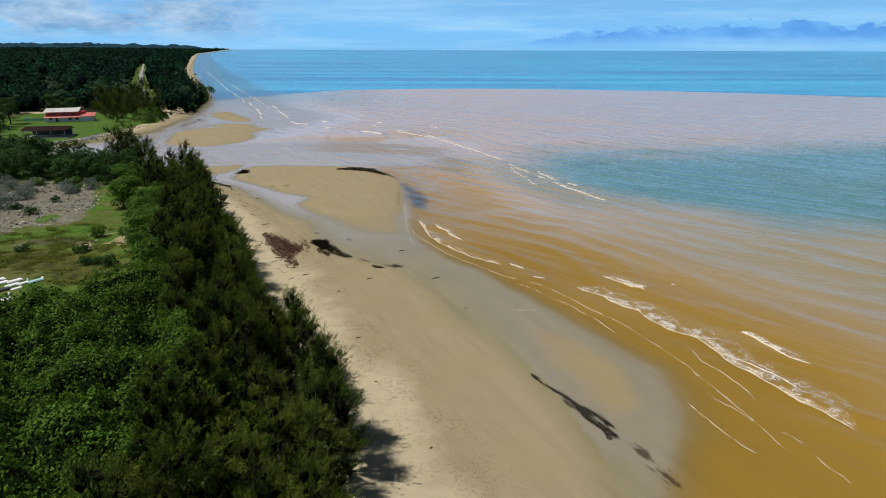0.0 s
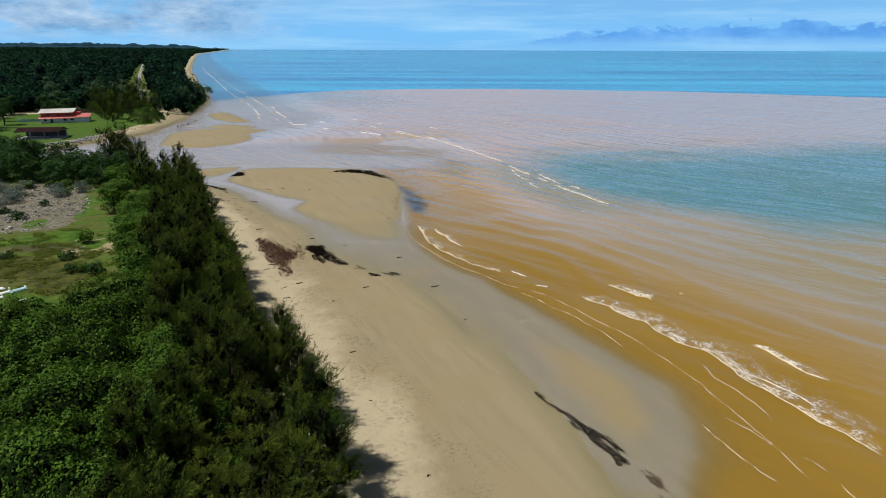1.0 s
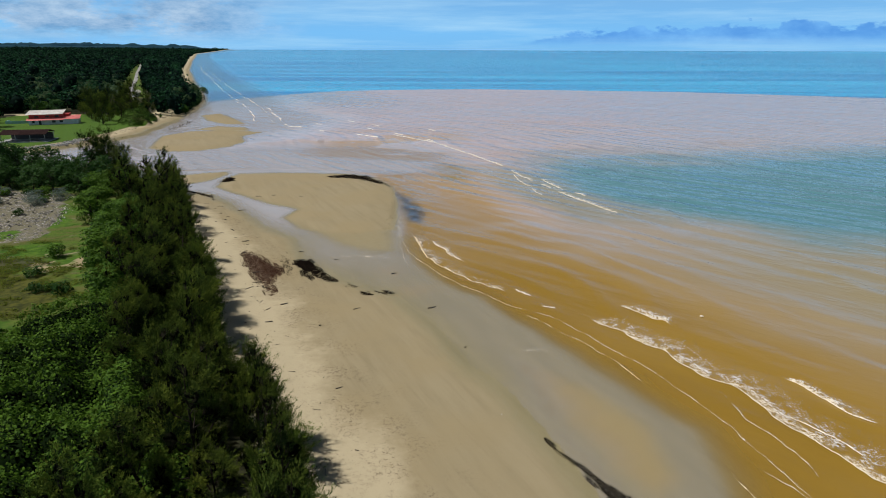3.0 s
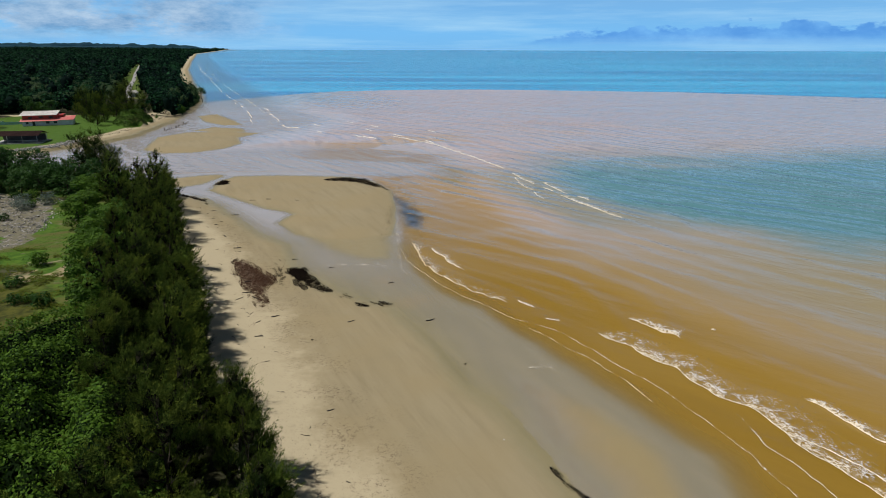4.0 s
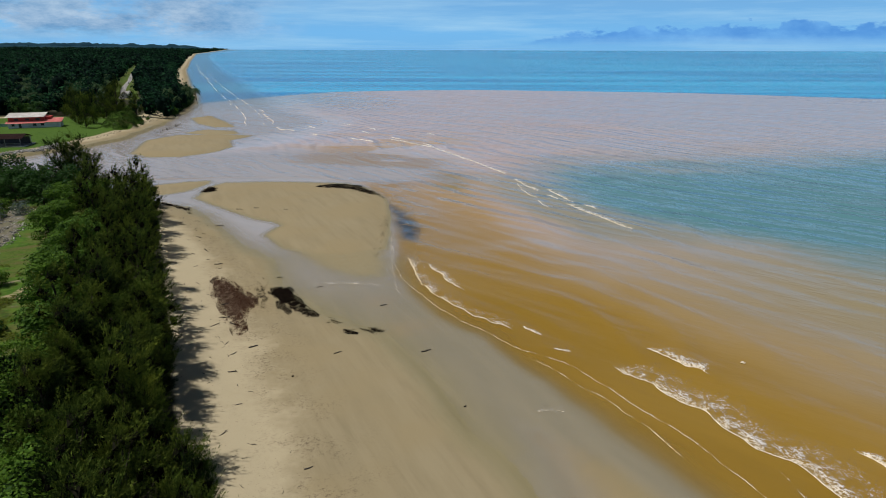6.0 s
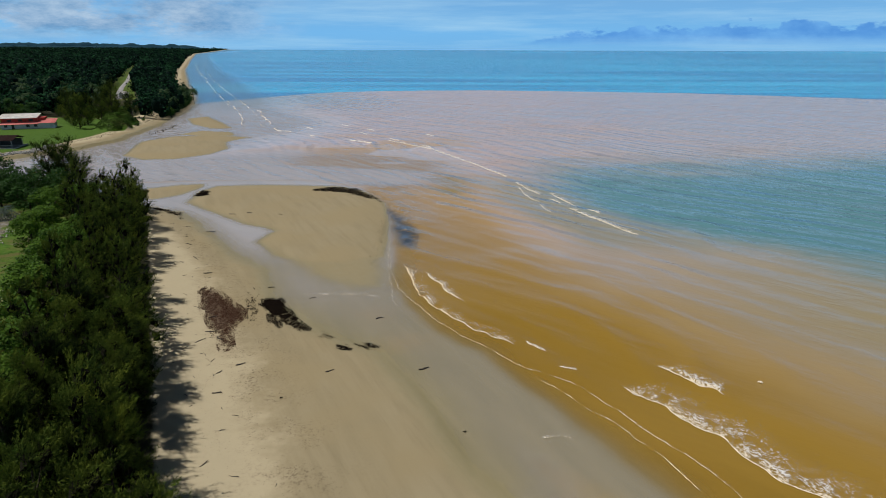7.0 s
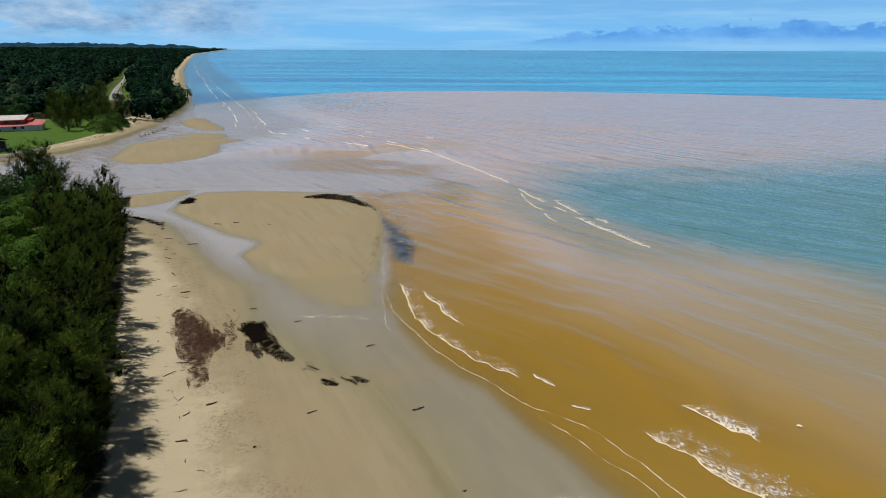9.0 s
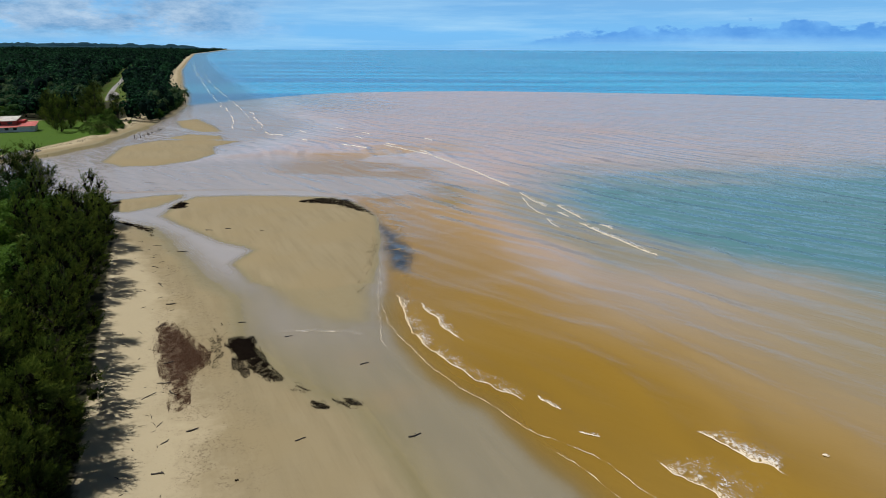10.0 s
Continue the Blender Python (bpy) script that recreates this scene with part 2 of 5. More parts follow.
def leaf_material(name, dark, light, gloss=0.5, through_leaf=0.3, tip=None, toned=False):
    m = Nodes(name)
    shade = m.mix(m.island(), dark, light)
    shade = m.mix(m.step(m.noise(0.45, 3), 0.3, 0.7), shade, m.mix(0.6, shade, tip or light))
    shade = m.mix(m.math("MULTIPLY", m.chance(), 0.5), shade, m.mix(1.0, shade, (0.5, 0.62, 0.7), "MULTIPLY"))
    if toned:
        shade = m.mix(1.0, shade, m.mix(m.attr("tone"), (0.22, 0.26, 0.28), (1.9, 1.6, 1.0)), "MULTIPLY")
    m.set(Base_Color=shade, Roughness=gloss, Specular_IOR_Level=0.05)
    tr = m.n.new("ShaderNodeBsdfTranslucent")
    m.l.new(shade, tr.inputs[0])
    mx = m.n.new("ShaderNodeMixShader")
    mx.inputs[0].default_value = through_leaf
    m.l.new(m.b.outputs[0], mx.inputs[1])
    m.l.new(tr.outputs[0], mx.inputs[2])
    m.l.new(mx.outputs[0], m.n["Material Output"].inputs[0])
    return m.mat


def plain_material(name, a, b, scale=3.0, rough=0.8, bump=0.3, metal=0.0, size=(1, 1, 1), gloss=0.5):
    m = Nodes(name)
    obj = m.n.new("ShaderNodeTexCoord").outputs["Object"]
    v = m.noise(scale, 6, 0.65, size, 0.0, obj)
    w = m.noise(scale * 0.17, 3, 0.6, size, 0.0, obj)
    c = m.mix(m.step(v, 0.3, 0.7), a, b)
    c = m.mix(m.step(w, 0.45, 0.7, 0.0, 0.5), c, m.mix(1.0, c, (0.6, 0.57, 0.52), "MULTIPLY"))
    m.set(Base_Color=c, Roughness=rough, Metallic=metal, Specular_IOR_Level=gloss)
    return m.bump(v, bump, 0.05).mat


M_GROUND, M_WATER = ground_material(), water_material()
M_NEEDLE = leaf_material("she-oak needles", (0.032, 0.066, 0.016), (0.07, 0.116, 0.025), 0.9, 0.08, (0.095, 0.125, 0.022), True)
M_LEAF = leaf_material("bright vine leaves", (0.014, 0.042, 0.007), (0.104, 0.19, 0.02), 0.55, 0.22, (0.075, 0.15, 0.015))
M_DARKLEAF = leaf_material("dark broad leaves", (0.014, 0.04, 0.01), (0.045, 0.1, 0.02), 0.45, 0.25)
M_FOREST = leaf_material("forest canopy", (0.006, 0.029, 0.018), (0.015, 0.06, 0.032), 0.9, 0.12, (0.012, 0.05, 0.032), True)
M_PALM = leaf_material("palm fronds", (0.02, 0.045, 0.015), (0.06, 0.1, 0.035), 0.45, 0.25)
M_GRASS = leaf_material("grass blades", (0.042, 0.088, 0.01), (0.085, 0.142, 0.018), 0.7, 0.3)
M_CREEPER = leaf_material("dune creeper", (0.022, 0.05, 0.008), (0.07, 0.115, 0.018), 0.7, 0.2)
M_TUSSOCK = leaf_material("rank tussock grass", (0.05, 0.068, 0.008), (0.115, 0.135, 0.015), 0.7, 0.3)
M_SCRUB = leaf_material("grey dry scrub", (0.06, 0.088, 0.066), (0.15, 0.185, 0.15), 0.7, 0.2)
M_BARK = plain_material("dark grey bark", (0.022, 0.017, 0.013), (0.06, 0.05, 0.04), 6.0, 1.0, gloss=0.05)
M_PLUME_SHADE = plain_material("plume inner shade", (0.006, 0.007, 0.004), (0.016, 0.015, 0.009), 5.0, 1.0, gloss=0.02)
M_THICKET_SHADE = plain_material("thicket shade", (0.004, 0.009, 0.003), (0.01, 0.02, 0.005), 2.0, 1.0, gloss=0.02)

# ---- the lie of the land ----
def lattice(ix, iy, seed):
    h = np.sin(ix * 127.1 + iy * 311.7 + seed * 74.7) * 43758.5453
    return h - np.floor(h)


def value_noise(x, y, seed=0):
    ix, iy = np.floor(x), np.floor(y)
    fx, fy = x - ix, y - iy
    fx, fy = fx * fx * (3 - 2 * fx), fy * fy * (3 - 2 * fy)
    a, b = lattice(ix, iy, seed), lattice(ix + 1, iy, seed)
    c, d = lattice(ix, iy + 1, seed), lattice(ix + 1, iy + 1, seed)
    return a + (b - a) * fx + (c - a) * fy + (a - b - c + d) * fx * fy


def fbm(x, y, seed=0, octaves=4):
    total, gain, norm = 0.0, 1.0, 0.0
    for k in range(octaves):
        total = total + gain * value_noise(x * 2**k, y * 2**k, seed + k)
        norm, gain = norm + gain, gain * 0.5
    return total / norm


def smooth(v, lo, hi):
    k = np.clip((v - lo) / (hi - lo), 0, 1)
    return k * k * (3 - 2 * k)


def inside(x, y, outline):
    """Signed distance to a closed outline, positive inside."""
    d = np.full(np.shape(x), 1e9)
    odd = np.zeros(np.shape(x), bool)
    for (ax, ay), (bx, by) in zip(outline, outline[1:] + outline[:1]):
        ex, ey = bx - ax, by - ay
        k = np.clip(((x - ax) * ex + (y - ay) * ey) / (ex * ex + ey * ey), 0, 1)
        d = np.minimum(d, np.hypot(x - ax - k * ex, y - ay - k * ey))
        if by != ay:
            odd ^= ((ay > y) != (by > y)) & (x < ex * (y - ay) / (by - ay) + ax)
    return np.where(odd, d, -d)


# outlines on the plan, in metres
SEA = [(12, -400), (9, 10), (11, 30), (14, 37), (19.4, 46), (20, 56), (13, 66), (6.3, 76), (1, 84.5), (-4.4, 90), (-8.3, 98), (-11, 105),
       (-12, 113), (-13.5, 125), (-15.2, 139), (-19, 154), (-26, 166), (-38, 173), (-64, 172), (-80, 168), (-120, 176), (-172, 185), (-172, 192), (-137, 195),
       (-128, 214), (-124, 240), (-120, 255), (-114, 275), (-112, 294), (-130, 318), (-144, 342), (-153, 362), (-168, 402), (-184, 440), (-218, 510), (-262, 605), (-318, 727), (-445, 1005), (-735, 1667),
       (-1215, 2794), (-1665, 4400), (-1800, 5000), (-1700, 9000), (9000, 9000), (9000, -400)]
DRY = [(7, -400), (9, 20), (10.5, 37), (8.5, 48), (6, 56), (2, 64), (-4, 75), (-10.5, 84), (-18, 89), (-26, 98), (-31, 109), (-38.4, 117),
       (-47, 127), (-52.5, 134.5), (-60, 140), (-76, 147), (-100, 158), (-128, 170), (-177, 179), (-177, 198), (-141, 200), (-131, 218), (-129, 238), (-132, 262), (-137, 285), (-144, 312), (-149, 332), (-153, 347), (-158, 364), (-172, 402), (-188, 440),
       (-222, 510), (-268, 605), (-325, 727), (-455, 1005), (-745, 1667), (-1225, 2794), (-1715, 4400), (-1890, 5000), (-9000, 9000), (-9000, -400)]
BIG_BAR = [(-60, 151), (-62, 160), (-60.5, 167), (-50, 168.5), (-38, 168), (-30, 167), (-23.5, 161.5), (-18.2, 152), (-15.6, 139), (-13.9, 125), (-13.4, 117),
           (-18, 114), (-24, 113.5), (-30.5, 117), (-35.5, 124), (-34.4, 130.5), (-37, 132.6), (-42, 135), (-50.5, 142.3)]
BAR_TAIL = [(-13.5, 121), (-12, 110), (-12, 104), (-16.5, 103.5), (-23, 108), (-30, 116.5), (-24, 120)]
LEFT_BAR = [(-80, 154), (-76, 163), (-70, 167), (-65.5, 168.5), (-64.5, 166), (-66.2, 158), (-69.5, 154)]
UP_BAR = [(-107, 209), (-117, 238), (-112, 252), (-97, 255), (-83.5, 252), (-87.5, 239), (-81, 225), (-82.5, 213), (-89, 204), (-98, 203)]
TOP_BAR = [(-112, 259), (-108.5, 269), (-96, 266), (-91, 257), (-101, 254)]
END_BAR = [(-134, 313), (-129, 322), (-112, 297), (-100.5, 279), (-107.5, 278), (-121, 291)]
NEAR_BAR = [(6.5, 68), (13, 63), (17, 57), (17.6, 50), (14.7, 46.5), (11, 53), (8, 61)]
TEAL_NEAR = ((-60, 9, 20, 30, 38, 46, 54, 65, 120, 220, 600), (150, 134, 131, 128, 122, 118, 115, 108, 88, 60, 0))
TEAL_FAR = ((-60, 10, 33, 73, 113, 147, 300, 900), (188, 200, 214, 223, 230, 233, 225, 160))
SHOAL = [(-9.2, 178), (-6.5, 182.5), (-1, 181.5), (3.8, 165), (0.6, 156.5), (-5.8, 160)]
TONGUE = [(-20, 170), (-12, 172), (-5, 156), (2, 138), (12, 122), (0, 112), (-7, 126), (-10, 140)]
CHANNEL = [(-17, 148), (-12, 140), (-8.6, 130), (-8.2, 121), (-11, 123), (-13, 131), (-14.6, 139)]
TROUGH = [(5.2, 69), (8.4, 67), (9.6, 61), (10.6, 54), (13.2, 47.5), (15.6, 41), (13.6, 40), (10.6, 47), (8, 54), (6.4, 61)]
BARE = [(-63, 88.5), (-64, 94), (-61.5, 98.5), (-57, 99.5), (-53.5, 96), (-52.5, 91), (-57, 87.5)]
GRASS = [(-150, 40), (-88, 62), (-60, 78), (-52, 96), (-66, 116), (-78, 124), (-86, 140), (-110, 146), (-160, 120)]
RUBBLE = [(-125, 93), (-83, 95), (-77, 100.5), (-75, 106), (-73, 111), (-75, 117), (-79, 124), (-86, 136), (-108, 138), (-140, 130)]
LAWN = [(-216, 218), (-174, 201), (-146, 203), (-140, 216), (-139, 240), (-141, 262), (-158, 298), (-186, 300), (-216, 292)]
CHIPS_PATCH = [(-35.9, 99.6), (-36.4, 102.6), (-33.2, 100.2), (-31, 97.8), (-28, 94.9), (-27.2, 92.6), (-27.7, 90.8), (-27, 87.6), (-25.4, 84), (-26.1, 83.4), (-27.9, 86.3), (-29.6, 88.9), (-33, 94.1)]
BLACK_PATCH = [(-27.4, 98.8), (-24.4, 99.4), (-22.7, 96.3), (-20.7, 93.1), (-18.1, 90.1), (-18.8, 89.3), (-20.7, 90.6), (-22.6, 93), (-23.6, 94.2), (-23.4, 92.8), (-21.6, 91.4), (-22, 90.3), (-23.9, 91.9), (-24.9, 94.7), (-26.4, 96.4)]
BROKEN_LINE = ([(-16.9, 89.5), (-16, 89.6), (-14.6, 88.1), (-15.1, 87.6), (-16.5, 88.3)], [(-14.3, 86.6), (-13.2, 86.3), (-12.3, 85.6), (-12.7, 85), (-13.8, 85.6)],
               [(-12.5, 86.6), (-10.6, 87), (-9.2, 86.3), (-9.6, 85.5), (-10.5, 85.2), (-11.7, 85.8)])
BAR_HEAP = [(-36, 162.2), (-33, 167.5), (-26, 166), (-18.2, 153.2), (-22, 156.5), (-28, 160.5)]
EDGE_STREAK = [(7.2, 54.6), (10.1, 50.9), (12.9, 47.2), (14, 44.4), (13, 43.8), (11.8, 46.5), (9.6, 50.2)]
FLOATING = [(14.2, 43.6), (16.4, 41.6), (17.6, 38), (16.2, 37.8), (15.6, 40.4)]
CORNER = [(-62, 156), (-62.5, 163), (-59.8, 160), (-58.5, 156.5)]
LAGOON_LINE = [(-66, 143), (-59, 140), (-55.5, 136.4), (-58, 141.5), (-65, 144.8)]
BAR_END = [(-79, 157), (-76, 161), (-74.4, 160.2), (-76, 157.4)]
FAR_DRIFT = [(-138, 214), (-134, 240), (-137, 264), (-141, 286), (-147, 312), (-150, 312), (-145, 288), (-140, 264), (-138, 240), (-141, 214)]
STRANDS = [(-30, 100), (-29, 103), (-26.6, 96), (-24.6, 91.5), (-26.4, 91)]
CRUMBS = [(-16.4, 137), (-15, 141), (-14.3, 125), (-13.4, 112), (-14.6, 112), (-15.2, 126)]
DRIFT_LINE = [(-24, 70), (-20, 62), (-10, 46), (-3, 38), (-1, 40), (-8, 54), (-16, 68), (-24, 82), (-30, 96), (-31, 92)]
COASTLINE = ((-160, 350), (-186, 435), (-224, 510), (-335, 727), (-460, 1005), (-745, 1667), (-1220, 2794), (-1690, 4400), (-1860, 4990))
MOUNDS = ((-143, 265, 6.0, 3.4), (-149, 280, 6.5, 4.4), (-158, 295, 6.0, 3.4))
PLUME_X, PLUME_Y = (-400, -185, -165, -140, -118, -95, -50, 12, 177, 308, 600, 1200), (300, 340, 400, 450, 490, 512, 529, 541, 517, 458, 330, 120)


ROAD = ((-221, 406), (-236, 432), (-257, 470), (-290, 532), (-345, 640), (-428, 796), (-560, 1050), (-690, 1300))


LANE = ((-170, 312), (-196, 360), (-221, 406), (-257, 470))


def to_road(x, y, line=ROAD):
    d = np.full(np.shape(x), 1e9)
    for (ax, ay), (bx, by) in zip(line, line[1:]):
        k = np.clip(((x - ax) * (bx - ax) + (y - ay) * (by - ay)) / ((bx - ax) ** 2 + (by - ay) ** 2), 0, 1)
        d = np.minimum(d, np.hypot(x - ax - k * (bx - ax), y - ay - k * (by - ay)))
    return d


def coast_x(y):
    return np.interp(y, [p[1] for p in COASTLINE], [p[0] for p in COASTLINE])


def lie(x, y):
    """Height of the ground and the masks of what covers it."""
    wob = (fbm(x * 0.12, y * 0.12, 3) - 0.5) * 5.0
    n = 0.884 * x + 0.468 * y
    sea, shore = inside(x, y, SEA) + wob * 0.5, inside(x, y, DRY) + wob * 0.6
    bars = np.maximum.reduce([inside(x, y, o) + wob * 0.22 for o in (BIG_BAR, LEFT_BAR, UP_BAR, TOP_BAR, END_BAR)])
    faint = np.maximum.reduce([inside(x, y, o) + wob * 0.3 for o in (NEAR_BAR, BAR_TAIL)])
    dry = np.maximum.reduce([smooth(shore, -3.5, 4.0), smooth(bars, -1.8, 2.0), 0.55 * smooth(faint, -4.5, 3.5)])
    lift = smooth(bars, -1.0, 5.0) * 0.35
    z = 0.015 - 0.5 * smooth(sea, -0.5, 9) - 2.2 * smooth(sea, 8, 80)
    z = np.maximum(np.where(bars > -2.6, 0.02 + lift, z), z)
    beach = np.clip((shore + 2) * 0.03, 0, 0.75) + 0.75 * smooth(-n, -17, -8)
    z = np.where(shore > -2, np.maximum(z, 0.015 + beach), z)
    inland = smooth(shore, 120, 600)
    z = z + inland * 2.0 + smooth(y, 2000, 4400) * smooth(coast_x(y) - x, 60, 1300) * (6 * smooth(fbm(x * 0.003, y * 0.002, 9), 0.3, 0.85))
    z = z + (fbm(x * 0.3, y * 0.3, 5) - 0.5) * 0.12 * smooth(shore, 4, 14)
    # turfed dune hummocks at the end of the lawn, steep towards the river
    for mx, my, mr, mh in MOUNDS:
        r = np.hypot(x - mx, (y - my) * 0.8) / mr + (fbm(x * 0.22, y * 0.22, 14) - 0.5) * 0.7
        z = z + mh * smooth(1.15 - r, 0.0, 0.55)
    # past 1200 m the ground lifts slowly, so that the sheet's edge stands at the true horizon
    away = np.hypot(x, y)
    over = np.clip(away - 1200, 0, 3745)
    rise = 32.0 * (1 - np.minimum(away, 4945) / np.where(over > 0, 1200 + over / (1 - over / 3760), np.minimum(away, 4945) + 1e-9))
    return dict(z=z, dry=dry, shore=shore, sea=sea, bars=bars, faint=faint, n=n, rise=rise)


def ruler(lo, hi, fine_lo, fine_hi, stp, growth):
    mid = list(np.arange(fine_lo, fine_hi + 1e-6, stp))
    a, d = [], stp
    p = mid[0]
    while p > lo:
        d *= growth
        p -= d
        a.append(max(p, lo))
    b, d = [], stp
    p = mid[-1]
    while p < hi:
        d *= growth
        p += d
        b.append(min(p, hi))
    return np.array(a[::-1] + mid + b)


def plan_grid(xs, ys):
    """The grid's places; far up the coast its columns lean over with the shore."""
    gx, gy = np.meshgrid(xs, ys)
    return gx + np.where(gy > 350, coast_x(gy) + 160, 0.0), gy


def grid_mesh(name, xs, ys, z, masks, keep=None):
    gx, gy = plan_grid(xs, ys)
    nx, ny = len(xs), len(ys)
    i = (np.arange(ny - 1)[:, None] * nx + np.arange(nx - 1)[None, :]).ravel()
    quads = np.stack([i, i + 1, i + nx + 1, i + nx], 1)
    if keep is not None:
        quads = quads[keep.ravel()[quads].any(1)]
    me = bpy.data.meshes.new(name)
    me.vertices.add(nx * ny)
    me.vertices.foreach_set("co", np.stack([gx, gy, z], 2).astype(np.float32).ravel())
    me.loops.add(quads.size)
    me.loops.foreach_set("vertex_index", quads.astype(np.int32).ravel())
    me.polygons.add(len(quads))
    me.polygons.foreach_set("loop_start", np.arange(0, quads.size, 4, dtype=np.int32))
    me.polygons.foreach_set("use_smooth", np.ones(len(quads), bool))
    me.update(calc_edges=True)
    for key, v in masks.items():
        me.attributes.new(key, "FLOAT", "POINT").data.foreach_set("value", np.asarray(v, np.float32).ravel())
    return me


XS = ruler(-4900, 6500, -190, 40, 1.0, 1.12)
YS = ruler(-500, 4950, 30, 305, 1.1, 1.05)
GX, GY = plan_grid(XS, YS)
land = lie(GX, GY)
veg_line = -land["n"] + 7.0 + (fbm(GX * 0.2, GY * 0.2, 21) - 0.5) * 5
green = smooth(veg_line, -1.0, 2.0) * (GY < 170) + np.maximum.reduce([smooth(inside(GX, GY, LAWN), -3, 3), np.maximum.reduce([smooth(1.3 - np.hypot(GX - mx, (GY - my) * 0.8) / mr, 0.0, 0.3) for mx, my, mr, mh in MOUNDS]), smooth(land["shore"] - 15, -4, 6) * (GY > 300)]) * (GY >= 170)
bare = smooth(inside(GX, GY, BARE) + (fbm(GX * 0.4, GY * 0.5, 22) - 0.5) * 14 - 1.2, -0.8, 1.2)
green = green * (1 - 0.62 * bare)
stain = np.maximum.reduce([smooth(inside(GX, GY, o), -0.6, 1.2) for o in (BLACK_PATCH, CORNER, LAGOON_LINE, BAR_END)])
grit = np.exp(-((land["n"] - 18.5) / 4.0) ** 2) * (GY < 140)
# very dark brown ground in a band under the she-oaks and the woods
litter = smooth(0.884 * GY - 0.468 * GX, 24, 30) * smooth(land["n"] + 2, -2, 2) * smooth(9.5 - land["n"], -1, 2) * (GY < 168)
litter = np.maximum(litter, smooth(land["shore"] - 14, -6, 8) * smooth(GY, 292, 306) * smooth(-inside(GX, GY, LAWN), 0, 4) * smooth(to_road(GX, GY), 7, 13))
soil = smooth(17.5 - land["n"] + (fbm(GX * 0.18, GY * 0.18, 25) - 0.5) * 9, -5.0, 5.0) * smooth(land["shore"], 2, 8)
soil = np.where(GY > 170, smooth(land["shore"], 1, 8), soil) * (1 - 0.8 * bare)
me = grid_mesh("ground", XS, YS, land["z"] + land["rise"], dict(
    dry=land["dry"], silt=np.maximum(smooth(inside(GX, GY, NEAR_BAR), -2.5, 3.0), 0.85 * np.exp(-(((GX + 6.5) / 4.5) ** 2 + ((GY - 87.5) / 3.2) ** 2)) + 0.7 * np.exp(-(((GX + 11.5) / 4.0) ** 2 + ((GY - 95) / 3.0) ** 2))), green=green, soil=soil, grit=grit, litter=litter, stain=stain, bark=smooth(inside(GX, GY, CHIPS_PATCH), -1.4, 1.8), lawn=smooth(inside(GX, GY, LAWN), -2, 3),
    rank=np.exp(-((GX + 66) / 13) ** 2 - ((GY - 83) / 6.5) ** 2) + 0.8 * np.exp(-((GX + 55) / 5) ** 2 - ((GY - 76) / 5) ** 2), peat=np.exp(-((GX + 67) / 8) ** 2 - ((GY - 91.5) / 2.4) ** 2),
    rubble=smooth(inside(GX, GY, RUBBLE) + (fbm(GX * 0.15, GY * 0.15, 8) - 0.5) * 16 - 1.5, -2, 3)))
me.materials.append(M_GROUND)
ground = tagged(new("ground", me), "pale tan sand beach with wet flats and grassy land behind", "ground", "", "structure")

# the water: a single sheet, shallow and see-through over the flats
WX = ruler(-1200, 6800, -165, 85, 0.85, 1.1)
WY = ruler(-500, 4950, 25, 270, 0.85, 1.045)
QX, QY = plan_grid(WX, WY)
sea = lie(QX, QY)
flat = np.maximum(sea["bars"], sea["faint"] - 1.5)
tail = smooth(inside(QX, QY, BAR_TAIL) + (fbm(QX * 0.3, QY * 0.3, 38) - 0.5) * 4, -5.0, 3.0)
trough = smooth(inside(QX, QY, TROUGH) + (fbm(QX * 0.3, QY * 0.3, 39) - 0.5) * 4, -4.0, 3.2)
depth = smooth(sea["sea"], -1.5, 5.5) * 0.8 + smooth(sea["sea"], 5, 30) * 0.2
river = smooth(QY, 160, 176) * smooth(-QX + (QY - 160) * 0.15, -6, 22)
depth = np.maximum(depth * (1 - 0.45 * river * smooth(60 - sea["sea"], 0, 40)), (0.17 + 0.53 * smooth(QY + (fbm(QX * 0.1, QY * 0.1, 36) - 0.5) * 12, 92, 122)) * smooth(-sea["shore"], -0.5, 6.0))
depth = np.maximum(depth * (1 - smooth(flat, -2.2, 0.6)) * (1 - 0.75 * tail), 0.3 * trough)
mud = (1 - 0.85 * smooth(sea["sea"] + (fbm(QX * 0.03, QY * 0.03, 55) - 0.5) * 14, 5, 41)) * (1 - 0.75 * river) * smooth(sea["sea"], -3, 4)
mud = np.maximum(mud * (1 - 0.85 * smooth(QY, 270, 360)), 0.55 * trough)
mud = np.maximum(mud, 0.6 * smooth(inside(QX, QY, TONGUE) + (fbm(QX * 0.1, QY * 0.1, 53) - 0.5) * 8, -4, 6))
mud = np.maximum(mud, 0.75 * river * smooth(fbm(QX * 0.022, QY * 0.05, 34, 3), 0.5, 0.68) * smooth(QX, -75, -40) * smooth(290 - QY, 0, 70))
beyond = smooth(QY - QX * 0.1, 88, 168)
arc = QX - np.interp(QY, (80, 129, 137, 155, 170, 189, 208, 223, 260), (44, 33, 28, 21, 14, 8.5, 1.3, -12, -40))
patchy = (fbm(QX * 0.05, QY * 0.09, 54) - 0.5) * 16
teal = smooth(QY + patchy - np.interp(QX, *TEAL_NEAR), -14, 24) * smooth(np.interp(QX, *TEAL_FAR) + patchy * 2 - QY, -34, 64) * smooth(arc + (fbm(QX * 0.08, QY * 0.08, 51) - 0.5) * 10, -10, 16)
olive = np.maximum(smooth(QX + 0.4 * QY, 52, 96) * smooth(sea["sea"], 16, 52), smooth(arc, -26, -6) * smooth(QY, 112, 128))
